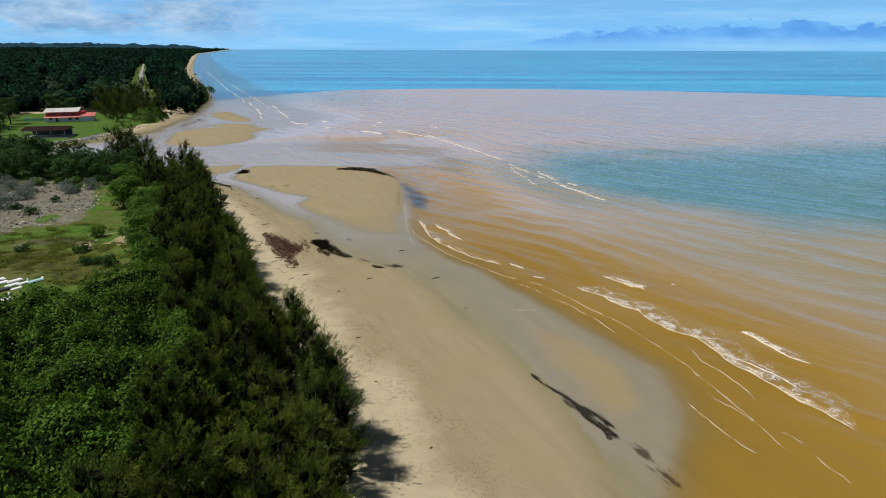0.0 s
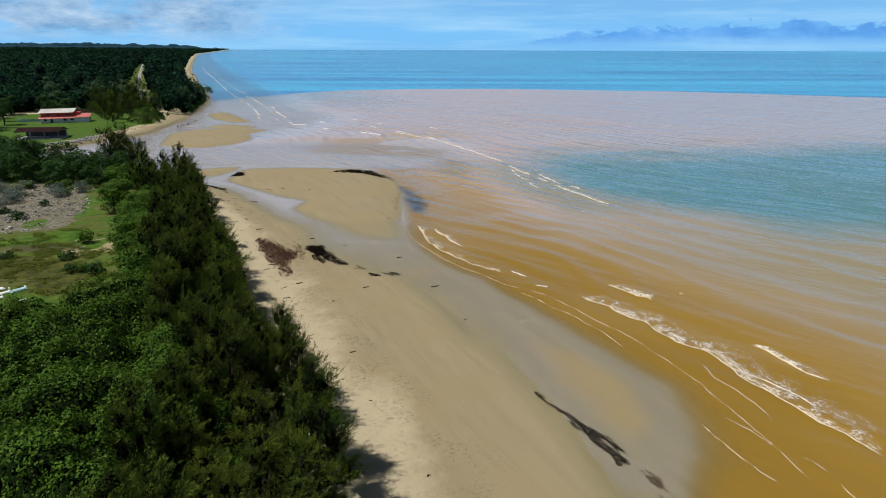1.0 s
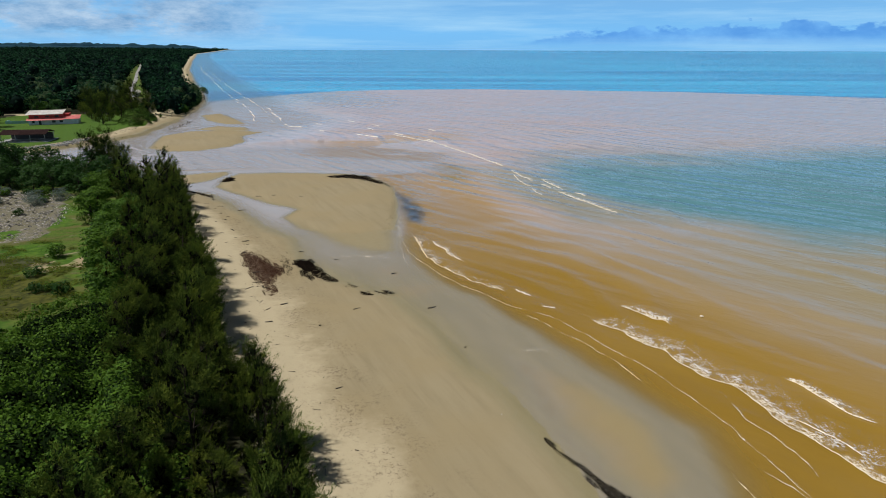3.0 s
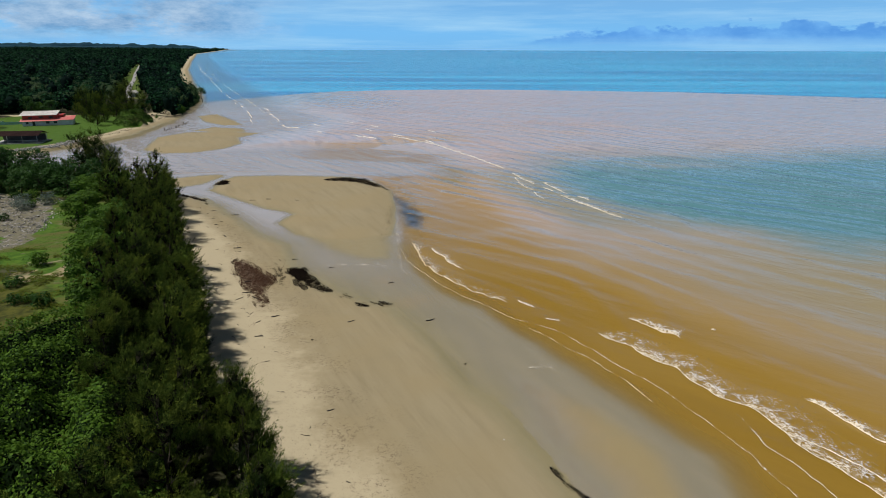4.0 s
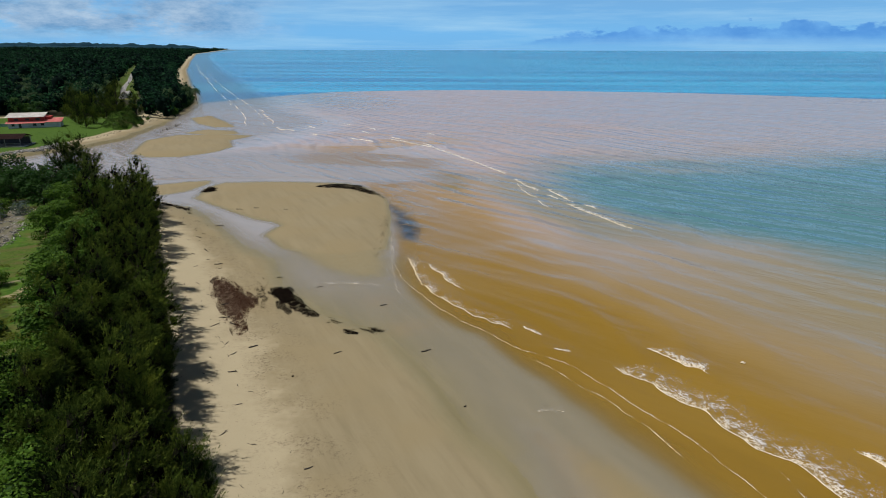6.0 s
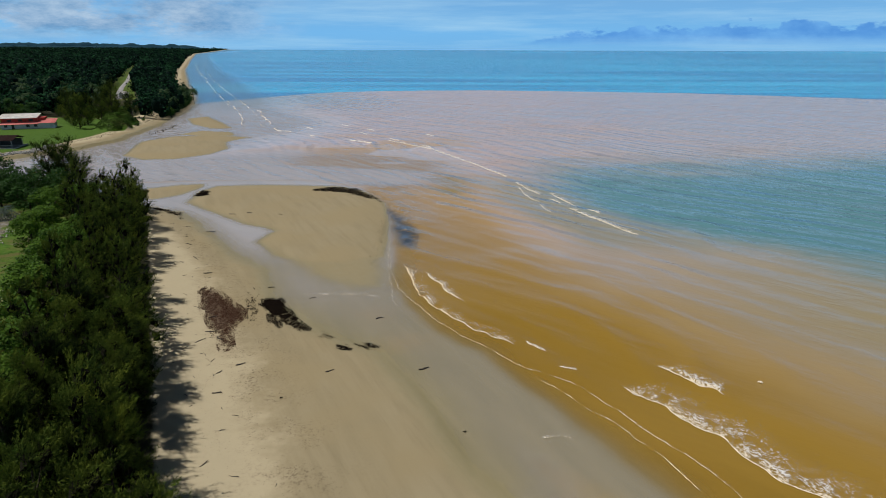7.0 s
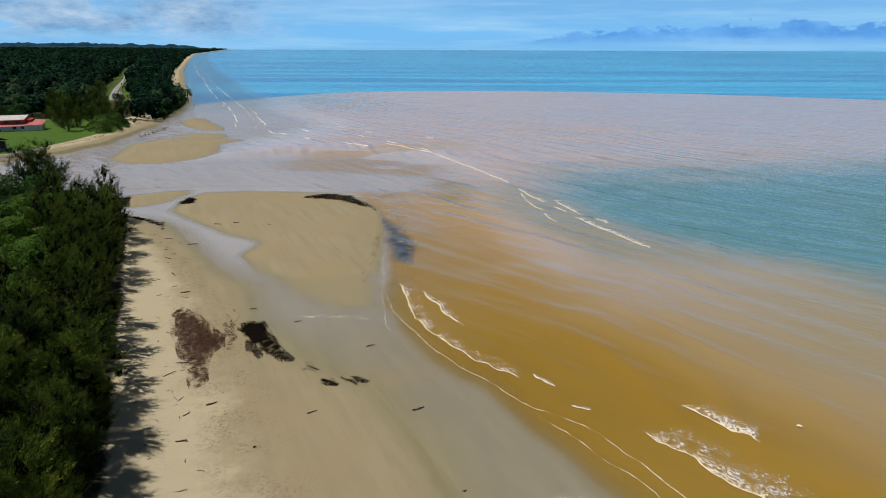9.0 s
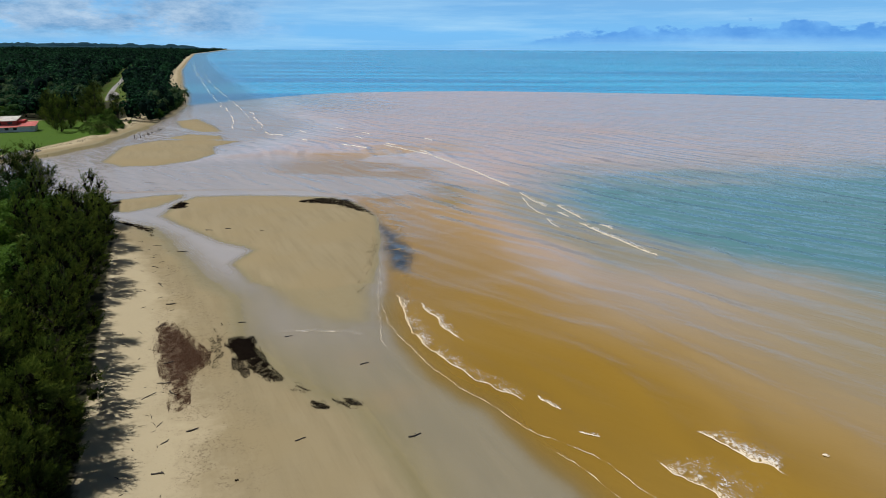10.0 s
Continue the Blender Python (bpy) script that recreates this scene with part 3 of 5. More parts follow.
# shallows by the far coast get a bluer colour that paints reflected sky
teal = np.clip(teal + 0.45 * smooth(QY, 290, 420) * smooth(170 - sea["sea"], 0, 100) + 0.2 * smooth(QX, 40, 300) * beyond, 0, 1)
shoal = smooth(inside(QX, QY, SHOAL) + (fbm(QX * 0.15, QY * 0.15, 52) - 0.5) * 9, -3, 4)
channel = smooth(inside(QX, QY, CHANNEL) + (fbm(QX * 0.4, QY * 0.4, 37) - 0.5) * 2, -1.2, 1.2)
bend = 0.74 * QX + 0.67 * QY + (fbm(QX * 0.012, QY * 0.012, 35, 2) - 0.5) * 40
off = smooth(QY - np.interp(QX, PLUME_X, PLUME_Y), -40, 40)
tongue = smooth(inside(QX, QY, TONGUE) + (fbm(QX * 0.1, QY * 0.1, 53) - 0.5) * 8, -8, 8)
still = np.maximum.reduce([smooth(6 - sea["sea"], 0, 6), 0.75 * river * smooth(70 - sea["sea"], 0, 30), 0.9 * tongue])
along = 0.73 * QX + 0.68 * QY + (fbm(QX * 0.02, QY * 0.02, 31) - 0.5) * 34
swell = np.sin(along * 0.95) * 0.5 + 0.5
wz = (1 - 0.92 * tongue) * (swell ** 2.0 - 0.3) * 0.2 * smooth(sea["sea"], 5, 20) * smooth(fbm(QX * 0.045, QY * 0.045, 33), 0.28, 0.75) * 1.6 * smooth(420 - np.hypot(QX, QY), 0, 250) * (1 - 0.95 * river)
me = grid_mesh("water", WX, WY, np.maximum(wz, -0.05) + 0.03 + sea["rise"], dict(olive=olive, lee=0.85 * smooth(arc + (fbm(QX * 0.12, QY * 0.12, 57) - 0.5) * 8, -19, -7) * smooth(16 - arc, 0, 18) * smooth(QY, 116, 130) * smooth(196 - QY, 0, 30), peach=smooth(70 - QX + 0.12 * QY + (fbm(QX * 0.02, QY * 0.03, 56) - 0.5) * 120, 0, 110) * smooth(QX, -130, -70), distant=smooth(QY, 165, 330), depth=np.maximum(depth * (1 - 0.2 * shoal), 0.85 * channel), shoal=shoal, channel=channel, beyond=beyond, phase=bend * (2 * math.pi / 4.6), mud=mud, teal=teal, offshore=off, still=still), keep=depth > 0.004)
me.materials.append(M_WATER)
water = tagged(new("water", me), "silty orange-brown shallow sea turning turquoise far out", "sea", "", "structure")

# ---- building helpers ----
def tri_mesh(name, verts, faces, material, smooth_faces=False):
    """A mesh from whole arrays; faces has three or four columns."""
    verts, faces = np.asarray(verts, np.float32), np.asarray(faces, np.int32)
    me = bpy.data.meshes.new(name)
    me.vertices.add(len(verts))
    me.vertices.foreach_set("co", verts.ravel())
    me.loops.add(faces.size)
    me.loops.foreach_set("vertex_index", faces.ravel())
    me.polygons.add(len(faces))
    me.polygons.foreach_set("loop_start", np.arange(0, faces.size, faces.shape[1], dtype=np.int32))
    if smooth_faces:
        me.polygons.foreach_set("use_smooth", np.ones(len(faces), bool))
    me.update(calc_edges=True)
    me.materials.append(material)
    return me


def piece(name, me, parent=None, label=""):
    ob = new(name, me)
    if parent:
        ob.parent = parent
    return tagged(ob, label)


def part(name, bm, material, parent=None, label="", soft=False):
    """Links a bmesh as one mesh object."""
    me = bpy.data.meshes.new(name)
    bm.to_mesh(me)
    bm.free()
    if soft:
        me.polygons.foreach_set("use_smooth", np.ones(len(me.polygons), bool))
    me.materials.append(material)
    return piece(name, me, parent, label)


def unit(v):
    return v / np.maximum(np.linalg.norm(v, axis=-1, keepdims=True), 1e-9)


def blades(root, way, length, width, rng, facing=None):
    """Thin tapered blades, one triangle each; facing: the way their flat sides look."""
    toward = rng.normal(size=way.shape) if facing is None else facing + rng.normal(size=way.shape) * 0.4
    sidev = unit(np.cross(way, toward))
    a = root - sidev * width[:, None] * 0.5
    b = root + sidev * width[:, None] * 0.5
    c = root + way * length[:, None]
    v = np.stack([a, b, c], 1).reshape(-1, 3)
    return v, np.arange(len(v)).reshape(-1, 3)


def leaves(centre, normal, size, rng, slim=0.62):
    """Pointed leaves folded along the middle: two triangles each."""
    u = unit(np.cross(normal, rng.normal(size=normal.shape)))
    w = np.cross(normal, u)
    s = size[:, None]
    p0, p2 = centre - u * s * 0.5, centre + u * s * 0.5
    p1 = centre + w * s * slim * 0.5 - normal * s * 0.12
    p3 = centre - w * s * slim * 0.5 - normal * s * 0.12
    v = np.stack([p0, p1, p2, p3], 1).reshape(-1, 3)
    i = np.arange(len(centre))[:, None] * 4
    f = np.concatenate([i + np.array([[0, 1, 2]]), i + np.array([[0, 2, 3]])], 0)
    return v, f


def tube(path, radii, sides=6):
    """A tapered tube along a path of points."""
    path, verts, faces = np.asarray(path, float), [], []
    ang = np.arange(sides) * 2 * np.pi / sides
    for i, (p, r) in enumerate(zip(path, radii)):
        t = unit((path[min(i + 1, len(path) - 1)] - path[max(i - 1, 0)])[None])[0]
        u = unit(np.cross(t, [0.31, 0.95, 0.11] if abs(t[1]) < 0.9 else [1, 0, 0])[None])[0]
        w = np.cross(t, u)
        verts.append(p + r * (np.cos(ang)[:, None] * u + np.sin(ang)[:, None] * w))
    for i in range(len(path) - 1):
        for k in range(sides):
            a, b = i * sides + k, i * sides + (k + 1) % sides
            faces.append((a, b, b + sides, a + sides))
    return np.concatenate(verts), np.array(faces)


def joined(parts):
    vs, fs, k = [], [], 0
    for v, f in parts:
        vs.append(v)
        fs.append(np.asarray(f) + k)
        k += len(v)
    return np.concatenate(vs), np.concatenate(fs)


def ground_z(x, y):
    d = lie(np.array([float(x)]), np.array([float(y)]))
    return float((d["z"] + d["rise"])[0])


# ---- trees ----
GOLD = (1 + 5**0.5) / 2
KNOT = unit(np.array([(0, 1, GOLD), (0, 1, -GOLD), (0, -1, GOLD), (0, -1, -GOLD), (1, GOLD, 0), (1, -GOLD, 0), (-1, GOLD, 0), (-1, -GOLD, 0), (GOLD, 0, 1), (GOLD, 0, -1), (-GOLD, 0, 1), (-GOLD, 0, -1)]))
KNOT_FACES = np.array([t for t in ((i, j, k) for i in range(12) for j in range(i + 1, 12) for k in range(j + 1, 12)) if max(np.linalg.norm(KNOT[t[a]] - KNOT[t[b]]) for a, b in ((0, 1), (1, 2), (0, 2))) < 1.2])


def she_oak(seed, height, spread, label, thin=1.0, group="she-oaks along the beach", dense=1.0):
    """A she-oak: feathery plumes of needles on rising limbs."""
    rng = np.random.default_rng(seed)
    tree = tagged(new("she_oak"), label, "tree", group)
    lean = rng.normal(size=2) * 0.05 + np.array([0.03, 0.0])
    ts = np.linspace(0, 1, 8)
    stem = np.stack([lean[0] * height * ts**1.5 + 0.1 * np.sin(ts * 5 + seed), lean[1] * height * ts + 0.1 * np.cos(ts * 4 + seed), ts * height], 1)
    limbs = []
    roots, ways, lens, wids, tone, hearts, faces_out = [], [], [], [], [], [], []
    # upright plumes: a leader on top and rings of smaller ones round the stem
    count = int(13 * thin) + 2
    for k in range(count):
        h = 1.0 - 0.86 * (k / (count - 1)) ** 0.9
        az = k * 2.4 + rng.normal() * 0.3
        reach = 0.0 if k == 0 else spread * (0.3 + 0.85 * (1 - h)) * rng.uniform(0.65, 1.15)
        flat_way = np.array([math.cos(az), math.sin(az), 0])
        tall, fat = rng.uniform(1.05, 1.75) * (0.75 if k == 0 else 1.0), rng.uniform(0.5, 0.78) * (0.6 if k == 0 else 1.0)
        fat, tall = fat * height / 9, tall * height / 9
        at = np.array([np.interp(h, ts, stem[:, i]) for i in range(3)]) + flat_way * reach
        at[2] = max(at[2] - 0.5 * tall * (1 if k else 1.3) + 0.25 * reach, tall * 0.8)
        root = np.array([np.interp(max(h - 0.2, 0.04), ts, stem[:, i]) for i in range(3)])
        mid = root + (at - root) * 0.55 - np.array([0, 0, 0.15 * reach])
        limbs.append(tube([root, mid, at, at + np.array([0, 0, tall * 0.7])], np.array([0.06, 0.045, 0.03, 0.008]) * height / 9, 4))
        lean_way = unit((np.array([0, 0, 1.0]) + flat_way * rng.uniform(0.05, 0.4) + rng.normal(size=3) * 0.08)[None])[0]
        # each plume is a cloud of feathery sprays, each spray some twenty needles on one twig
        m = int(15.5 * dense * fat * tall / (0.7 * 1.05))
        d = unit(rng.normal(size=(m, 3)) + np.array([0, 0, 0.15]))
        shell = rng.uniform(0.5, 1.0, m) ** 0.6
        ragged = 0.8 + 0.35 * np.sin(4 * np.arctan2(d[:, 1], d[:, 0]) + k) * np.cos(5 * d[:, 2] + seed)
        pt = d * (shell * ragged)[:, None] * np.array([fat, fat, tall * 0.85])
        pt[:, :2] *= (1 - 0.42 * np.clip(pt[:, 2:3] / tall, -0.3, 1))
        pt = pt + lean_way * (pt[:, 2] * 1.0)[:, None] - np.array([0, 0, 1]) * pt[:, 2:3]
        twig = unit(lean_way * 1.0 + d * np.array([0.62, 0.62, 0.25]) + np.array([0.34, 0.08, 0]) + rng.normal(size=(m, 3)) * 0.16)
        reach_out = rng.uniform(0.6, 1.15, m) * np.where(rng.random(m) < 0.2, 1.75, 1.0)
        u = rng.random((m, 28)) ** 0.8
        q = (at + pt)[:, None] + twig[:, None] * (reach_out[:, None] * u)[..., None] + rng.normal(size=(m, 28, 3)) * 0.08
        roots.append(q.reshape(-1, 3))
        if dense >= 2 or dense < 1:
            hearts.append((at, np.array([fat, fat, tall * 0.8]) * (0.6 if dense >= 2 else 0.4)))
        ways.append(unit(twig[:, None] * 1.0 + unit(rng.normal(size=(m, 28, 3))) * 0.6).reshape(-1, 3))
        faces_out.append(np.repeat(unit(d + flat_way * 0.5 + np.array([0, 0, 0.35])), 28, axis=0))
        lens.append((rng.uniform(0.18, 0.36, (m, 28)) * (1 - 0.4 * u)).ravel())
        wids.append(rng.uniform(0.038, 0.064, m * 28) * (1.7 if dense < 1 else 1.0))
        # tone: random, paler young tips; inner and lower needles painted darker as if shaded
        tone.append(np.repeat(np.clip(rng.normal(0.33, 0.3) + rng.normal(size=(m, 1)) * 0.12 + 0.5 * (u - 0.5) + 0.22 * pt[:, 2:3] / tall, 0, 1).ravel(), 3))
    v, f = blades(np.concatenate(roots), np.concatenate(ways), np.concatenate(lens), np.concatenate(wids), rng, np.concatenate(faces_out))
    needles = len(f)
    # each plume's dense heart: a crumpled lump whose near-black colour paints inner shade
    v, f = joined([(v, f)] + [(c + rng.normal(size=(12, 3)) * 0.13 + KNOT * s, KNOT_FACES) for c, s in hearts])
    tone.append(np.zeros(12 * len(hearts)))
    piece("trunk", tri_mesh("trunk", *tube(stem, 0.17 * (1 - ts * 0.93) * height / 9, 7), M_BARK, True), tree, "grey-brown trunk")
    for limb in limbs:
        piece("limb", tri_mesh("limb", *limb, M_BARK, True), tree)
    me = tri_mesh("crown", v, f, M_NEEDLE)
    me.materials.append(M_PLUME_SHADE)
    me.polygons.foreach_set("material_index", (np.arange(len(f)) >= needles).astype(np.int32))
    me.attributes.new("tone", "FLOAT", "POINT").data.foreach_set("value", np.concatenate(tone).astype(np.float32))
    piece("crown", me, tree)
    return tree


def broad_tree(seed, height, radius, label, material, name="broadleaf_tree", group="broadleaf trees", n_leaf=1050, size=0.52, bare=0.25):
    """A broad-leaved tree: lobes of leaves round forked limbs."""
    rng = np.random.default_rng(seed)
    tree = tagged(new(name), label, "tree", group)
    ts = np.linspace(0, 1, 6)
    stem = np.stack([0.15 * np.sin(ts * 3 + seed), 0.15 * np.cos(ts * 4), ts * height * 0.72], 1)
    limbs = []
    cs, ns = [], []
    lobes = 13
    for k in range(lobes):
        az, h = k * 2.4 + rng.normal() * 0.3, rng.uniform(bare, 1.0)
        r = radius * math.sqrt(max(0.05, 1 - ((h - 0.5) / 0.62) ** 2)) * rng.uniform(0.35, 0.85)
        c = np.array([r * math.cos(az), r * math.sin(az), height * (bare + (0.93 - bare) * h)])
        q = np.linspace(0, 1, 5)[:, None]
        base = np.array([0, 0, height * rng.uniform(0.2, 0.5)])
        limbs.append(tube(base + (c - base) * q + np.array([0, 0, 0.3]) * np.sin(q * 3), 0.07 * (1 - q[:, 0] * 0.8) * height / 8, 5))
        m = n_leaf // lobes
        d = unit(rng.normal(size=(m, 3)) + np.array([0, 0, 0.35]))
        lobe = radius * rng.uniform(0.34, 0.55)
        rad = lobe * rng.uniform(0.55, 1.08, m) ** 0.6
        cs.append(c + d * rad[:, None] * np.array([1, 1, 0.75]))
        ns.append(unit(d + np.array([0, 0, 0.6]) + rng.normal(size=(m, 3)) * 0.45))
    cs, ns = np.concatenate(cs), np.concatenate(ns)
    cs[:, 2] = np.maximum(cs[:, 2], 0.25)
    v, f = leaves(cs, ns, rng.uniform(0.6, 1.3, len(cs)) * size, rng)
    piece("trunk", tri_mesh("trunk", *tube(stem, 0.2 * (1 - ts * 0.75) * height / 8, 7), M_BARK, True), tree, "grey-brown trunk")
    for limb in limbs:
        piece("limb", tri_mesh("limb", *limb, M_BARK, True), tree)
    piece("crown", tri_mesh("crown", v, f, material), tree)
    return tree


def scatter(kinds, spots, rng, lo=0.85, hi=1.2, turn=3.14):
    """Copies of the first trees at the spots; the patterns themselves take the first places."""
    for i, (x, y) in enumerate(spots):
        k = rng.uniform(lo, hi)
        m = Matrix.LocRotScale((x, y, ground_z(x, y) - 0.05), Euler((0, 0, rng.uniform(-turn, turn))), (k * rng.uniform(0.92, 1.08), k, k * rng.uniform(0.74, 1.12)))
        if i < len(kinds):
            kinds[i].matrix_basis = m
        else:
            src = kinds[int(rng.integers(len(kinds)))]
            ob = copy_thing(src, Matrix())
            ob.matrix_basis = m


rng = np.random.default_rng(5)
near = [she_oak(11, 9.5, 2.3, "tall dark green she-oak with feathery upright plumes beside the sand", dense=2.2),
        she_oak(12, 8.5, 2.5, "bushy olive-green she-oak leaning over the sand", dense=2.2),
        she_oak(13, 9.0, 2.0, "narrow dark green she-oak in a dense row", dense=2.2),
        she_oak(14, 7.5, 2.4, "low spreading she-oak with needles down to the ground", dense=2.2),
        she_oak(15, 10.0, 2.4, "tall olive-tinged she-oak standing over its neighbours", dense=2.2)]
far = [she_oak(16, 9.5, 2.3, "tall dark green she-oak towards the river mouth", dense=0.75),
       she_oak(17, 8.5, 2.4, "bushy dark she-oak towards the river mouth", dense=0.75),
       she_oak(18, 10.0, 2.2, "slender upright she-oak towards the river mouth", dense=0.75)]
close_by, far_off = [], []
FRONT = ((30, 36, 41, 46, 52, 57, 62, 67, 72, 77, 84, 95, 115, 160), (6.0, 7.3, 9.3, 8.4, 9.9, 8.6, 6.5, 5.7, 6.3, 8.2, 8.0, 7.0, 6.6, 6.4))
BACK = ((30, 47, 52, 68, 78, 92, 125, 160), (-6, -6, -0.4, -0.4, -1.2, -0.5, 0.5, -6))
for row, gap in enumerate((3.7, 4.2, 4.9, 6.5)):
    s = 30.0 + row
    while s < 160:
        n = float(np.interp(s, *FRONT)) - 4.1 * row + rng.normal() * (0.5 if row == 0 else 0.8)
        if n > float(np.interp(s, *BACK)):
            (close_by if s < 88 else far_off).append((0.884 * n - 0.468 * s, 0.468 * n + 0.884 * s))
        s += gap * rng.uniform(0.75, 1.3)
for kind, spots in ((near, close_by), (far, far_off)):
    rng.shuffle(spots)
    scatter(kind, [tuple(p) for p in spots], rng, 0.74, 1.2, 0.9)

# ---- trees behind the beach and round the clearing ----
def on_land(x, y, margin):
    return float(lie(np.array([float(x)]), np.array([float(y)]))["shore"][0]) > margin


rng = np.random.default_rng(8)
kinds = [broad_tree(31, 7.0, 3.2, "dark green broadleaf tree in a dense belt by the river", M_DARKLEAF, bare=0.08),
         broad_tree(32, 6.0, 3.4, "rounded dark broadleaf tree with a low crown", M_DARKLEAF, bare=0.05),
         broad_tree(33, 8.0, 3.0, "tall dark broadleaf tree with a lumpy crown", M_DARKLEAF, bare=0.1)]
belt = [(x + rng.normal(), y + rng.normal()) for y in np.arange(140, 190, 4.4) for x in np.arange(-150, -84, 4.3)
        if on_land(x, y, 3.5) and x < -84 - (y - 142) * 0.3]
rng.shuffle(belt)
scatter(kinds, [tuple(p) for p in belt], rng, 0.8, 1.15)
extra = [(-163, 203), (-170, 209), (-166, 198), (-176, 214), (-183, 222), (-186, 231), (-194, 249), (-204, 262), (-214, 272), (-190, 240), (-178, 204), (-200, 286), (-190, 284), (-222, 290)]
scatter([broad_tree(34, 9.0, 3.4, "tall dark broadleaf tree beside the lawn", M_DARKLEAF)], extra, rng, 0.9, 1.25)
kinds = [broad_tree(41, 6.0, 2.9, "fresh green leafy tree behind the she-oaks", M_LEAF, n_leaf=2600, size=0.36, bare=0.06),
         broad_tree(42, 5.0, 2.8, "broad green sea hibiscus with leaves to the ground", M_LEAF, n_leaf=2600, size=0.34, bare=0.04)]
scatter(kinds, [*[(0.884 * n - 0.468 * s, 0.468 * n + 0.884 * s) for s, n in ((90, -2.6), (94, -3.4), (98, -1.8), (102, -4.0), (105, -1.2), (109, -3.2), (112, -0.6), (116, -2.8), (119, -0.4), (123, -2.6), (126, -0.2), (130, -2.4), (134, -1.0))], (-80, 136), (-76, 128), (-72, 121), (-84, 141), (-69, 114), (-63, 111), (-59, 103), (-55, 95), (-51, 89), (-78, 143), (-73, 134), (-172, 301), (-180, 309), (-166, 314), (-157, 318), (-188, 312), (-174, 322), (-205, 296), (-150, 326)], rng, 0.9, 1.2)
airy = [she_oak(51, 9.5, 2.6, "airy half-bare she-oak showing its dark limbs", 1.1, "she-oaks by the river", 1.9), she_oak(52, 9.0, 2.4, "tall she-oak by the river bank", 1.0, "she-oaks by the river", 1.7)]
scatter(airy, [(-88, 153), (-84, 151), (-92, 158), (-155, 262), (-159, 274), (-161.5, 288), (-165, 273), (-171, 280), (-163, 296), (-172, 306), (-176, 319), (-156, 303), (-90, 150), (-182, 294), (-153, 283)], rng, 1.3, 1.55)
bushes = [broad_tree(61, 1.3, 1.3, "low green bush growing in the rough grass", M_LEAF, "bush", "bushes on the clearing", 420, 0.3, 0.06),
          broad_tree(62, 1.2, 1.1, "small dark bush growing in the rough grass", M_DARKLEAF, "bush", "bushes on the clearing", 360, 0.28, 0.06)]
scatter(bushes, [(-62.7, 94.6), (-60.6, 86.6), (-59, 96), (-56.4, 81), (-54.9, 81.6), (-48.6, 82.4), (-47.4, 83.5), (-52.6, 80.5), (-70, 86.5), (-147, 276), (-143, 281), (-150, 288), (-146, 294), (-152, 297), (-144, 270), (-155, 284), (-140, 277), (-88, 128), (-92, 134), (-97, 136), (-86, 118), (-90, 112), (-100, 133), (-84, 108), (-94, 106)], rng, 0.7, 1.4)
foot = [broad_tree(64, 2.6, 2.0, "dark low bush at the water's edge below the palms", M_DARKLEAF, "bush", "bushes below the palms", 320, 0.55, 0.04)]
scatter(foot, [(float(np.interp(y, (312, 332, 347, 364, 402, 440), (-147, -152, -156, -161, -175, -191))) + rng.normal() * 0.8, y) for y in np.arange(322, 436, 3.4)], rng, 0.8, 1.5)
scrub = [broad_tree(63, 2.2, 2.6, "grey-green scrub bush on the rubble", M_SCRUB, "scrub_bush", "scrub on the rubble", 900, 0.3, 0.05)]
scatter(scrub, [(-104, 122), (-99, 118), (-108, 117), (-97, 125), (-92, 131), (-103, 128), (-111, 124), (-88, 126), (-94, 120), (-101, 134), (-92, 112), (-107, 131), (-115, 119), (-86, 131), (-99, 109)], rng, 0.8, 1.2)


# ---- ground cover ----
def spread_in(outline, count, rng, margin=0.0):
    xs, ys = [p[0] for p in outline], [p[1] for p in outline]
    x, y = rng.uniform(min(xs), max(xs), count), rng.uniform(min(ys), max(ys), count)
    ok = inside(x, y, outline) > margin
    return x[ok], y[ok]


def heights(x, y):
    d = lie(x, y)
    return d["z"] + d["rise"]


VINE = [(-5.5, 12), (-18.8, 46), (-33.5, 72), (-46, 92), (-50, 90), (-47, 83), (-45, 75), (-49.5, 70.5), (-53.5, 69), (-55.5, 63.5), (-62, 55), (-70, 30), (-40, 5)]


def thicket_top(x, y):
    lump = fbm(x * 0.34, y * 0.34, 44, 3)
    return (0.35 + 3.6 * smooth(lump, 0.25, 0.75) + 1.2 * fbm(x * 0.09, y * 0.09, 47, 2)) * smooth(inside(x, y, VINE), -0.8, 4.5)


rng = np.random.default_rng(9)
x, y = spread_in(VINE, 230000, rng)
top = thicket_top(x, y)
e = 0.3
slope = np.stack([top - thicket_top(x + e, y), top - thicket_top(x, y + e), np.full(len(x), e)], 1)
z = heights(x, y) + top * rng.uniform(0.8, 1.04, len(x)) + rng.uniform(-0.05, 0.22, len(x))
v, f = leaves(np.stack([x, y, z], 1), unit(unit(slope) * 1.2 + rng.normal(size=slope.shape) * 0.5), rng.uniform(0.15, 0.36, len(x)), rng, 0.8)
thicket = tagged(piece("vine_thicket", tri_mesh("vine_thicket", v, f, M_LEAF)), "dense bright green vines and sea hibiscus behind the trees", "undergrowth", "", "stuff")
# near-black sheet below the leaves: the shade in their gaps put into colour
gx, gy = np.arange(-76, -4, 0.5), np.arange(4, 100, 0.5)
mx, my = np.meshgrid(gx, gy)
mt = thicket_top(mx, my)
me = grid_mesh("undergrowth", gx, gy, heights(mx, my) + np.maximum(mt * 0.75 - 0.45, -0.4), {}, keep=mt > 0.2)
me.materials.append(M_THICKET_SHADE)
piece("undergrowth", me, thicket, "near-black sheet, shade painted under the vine leaves")

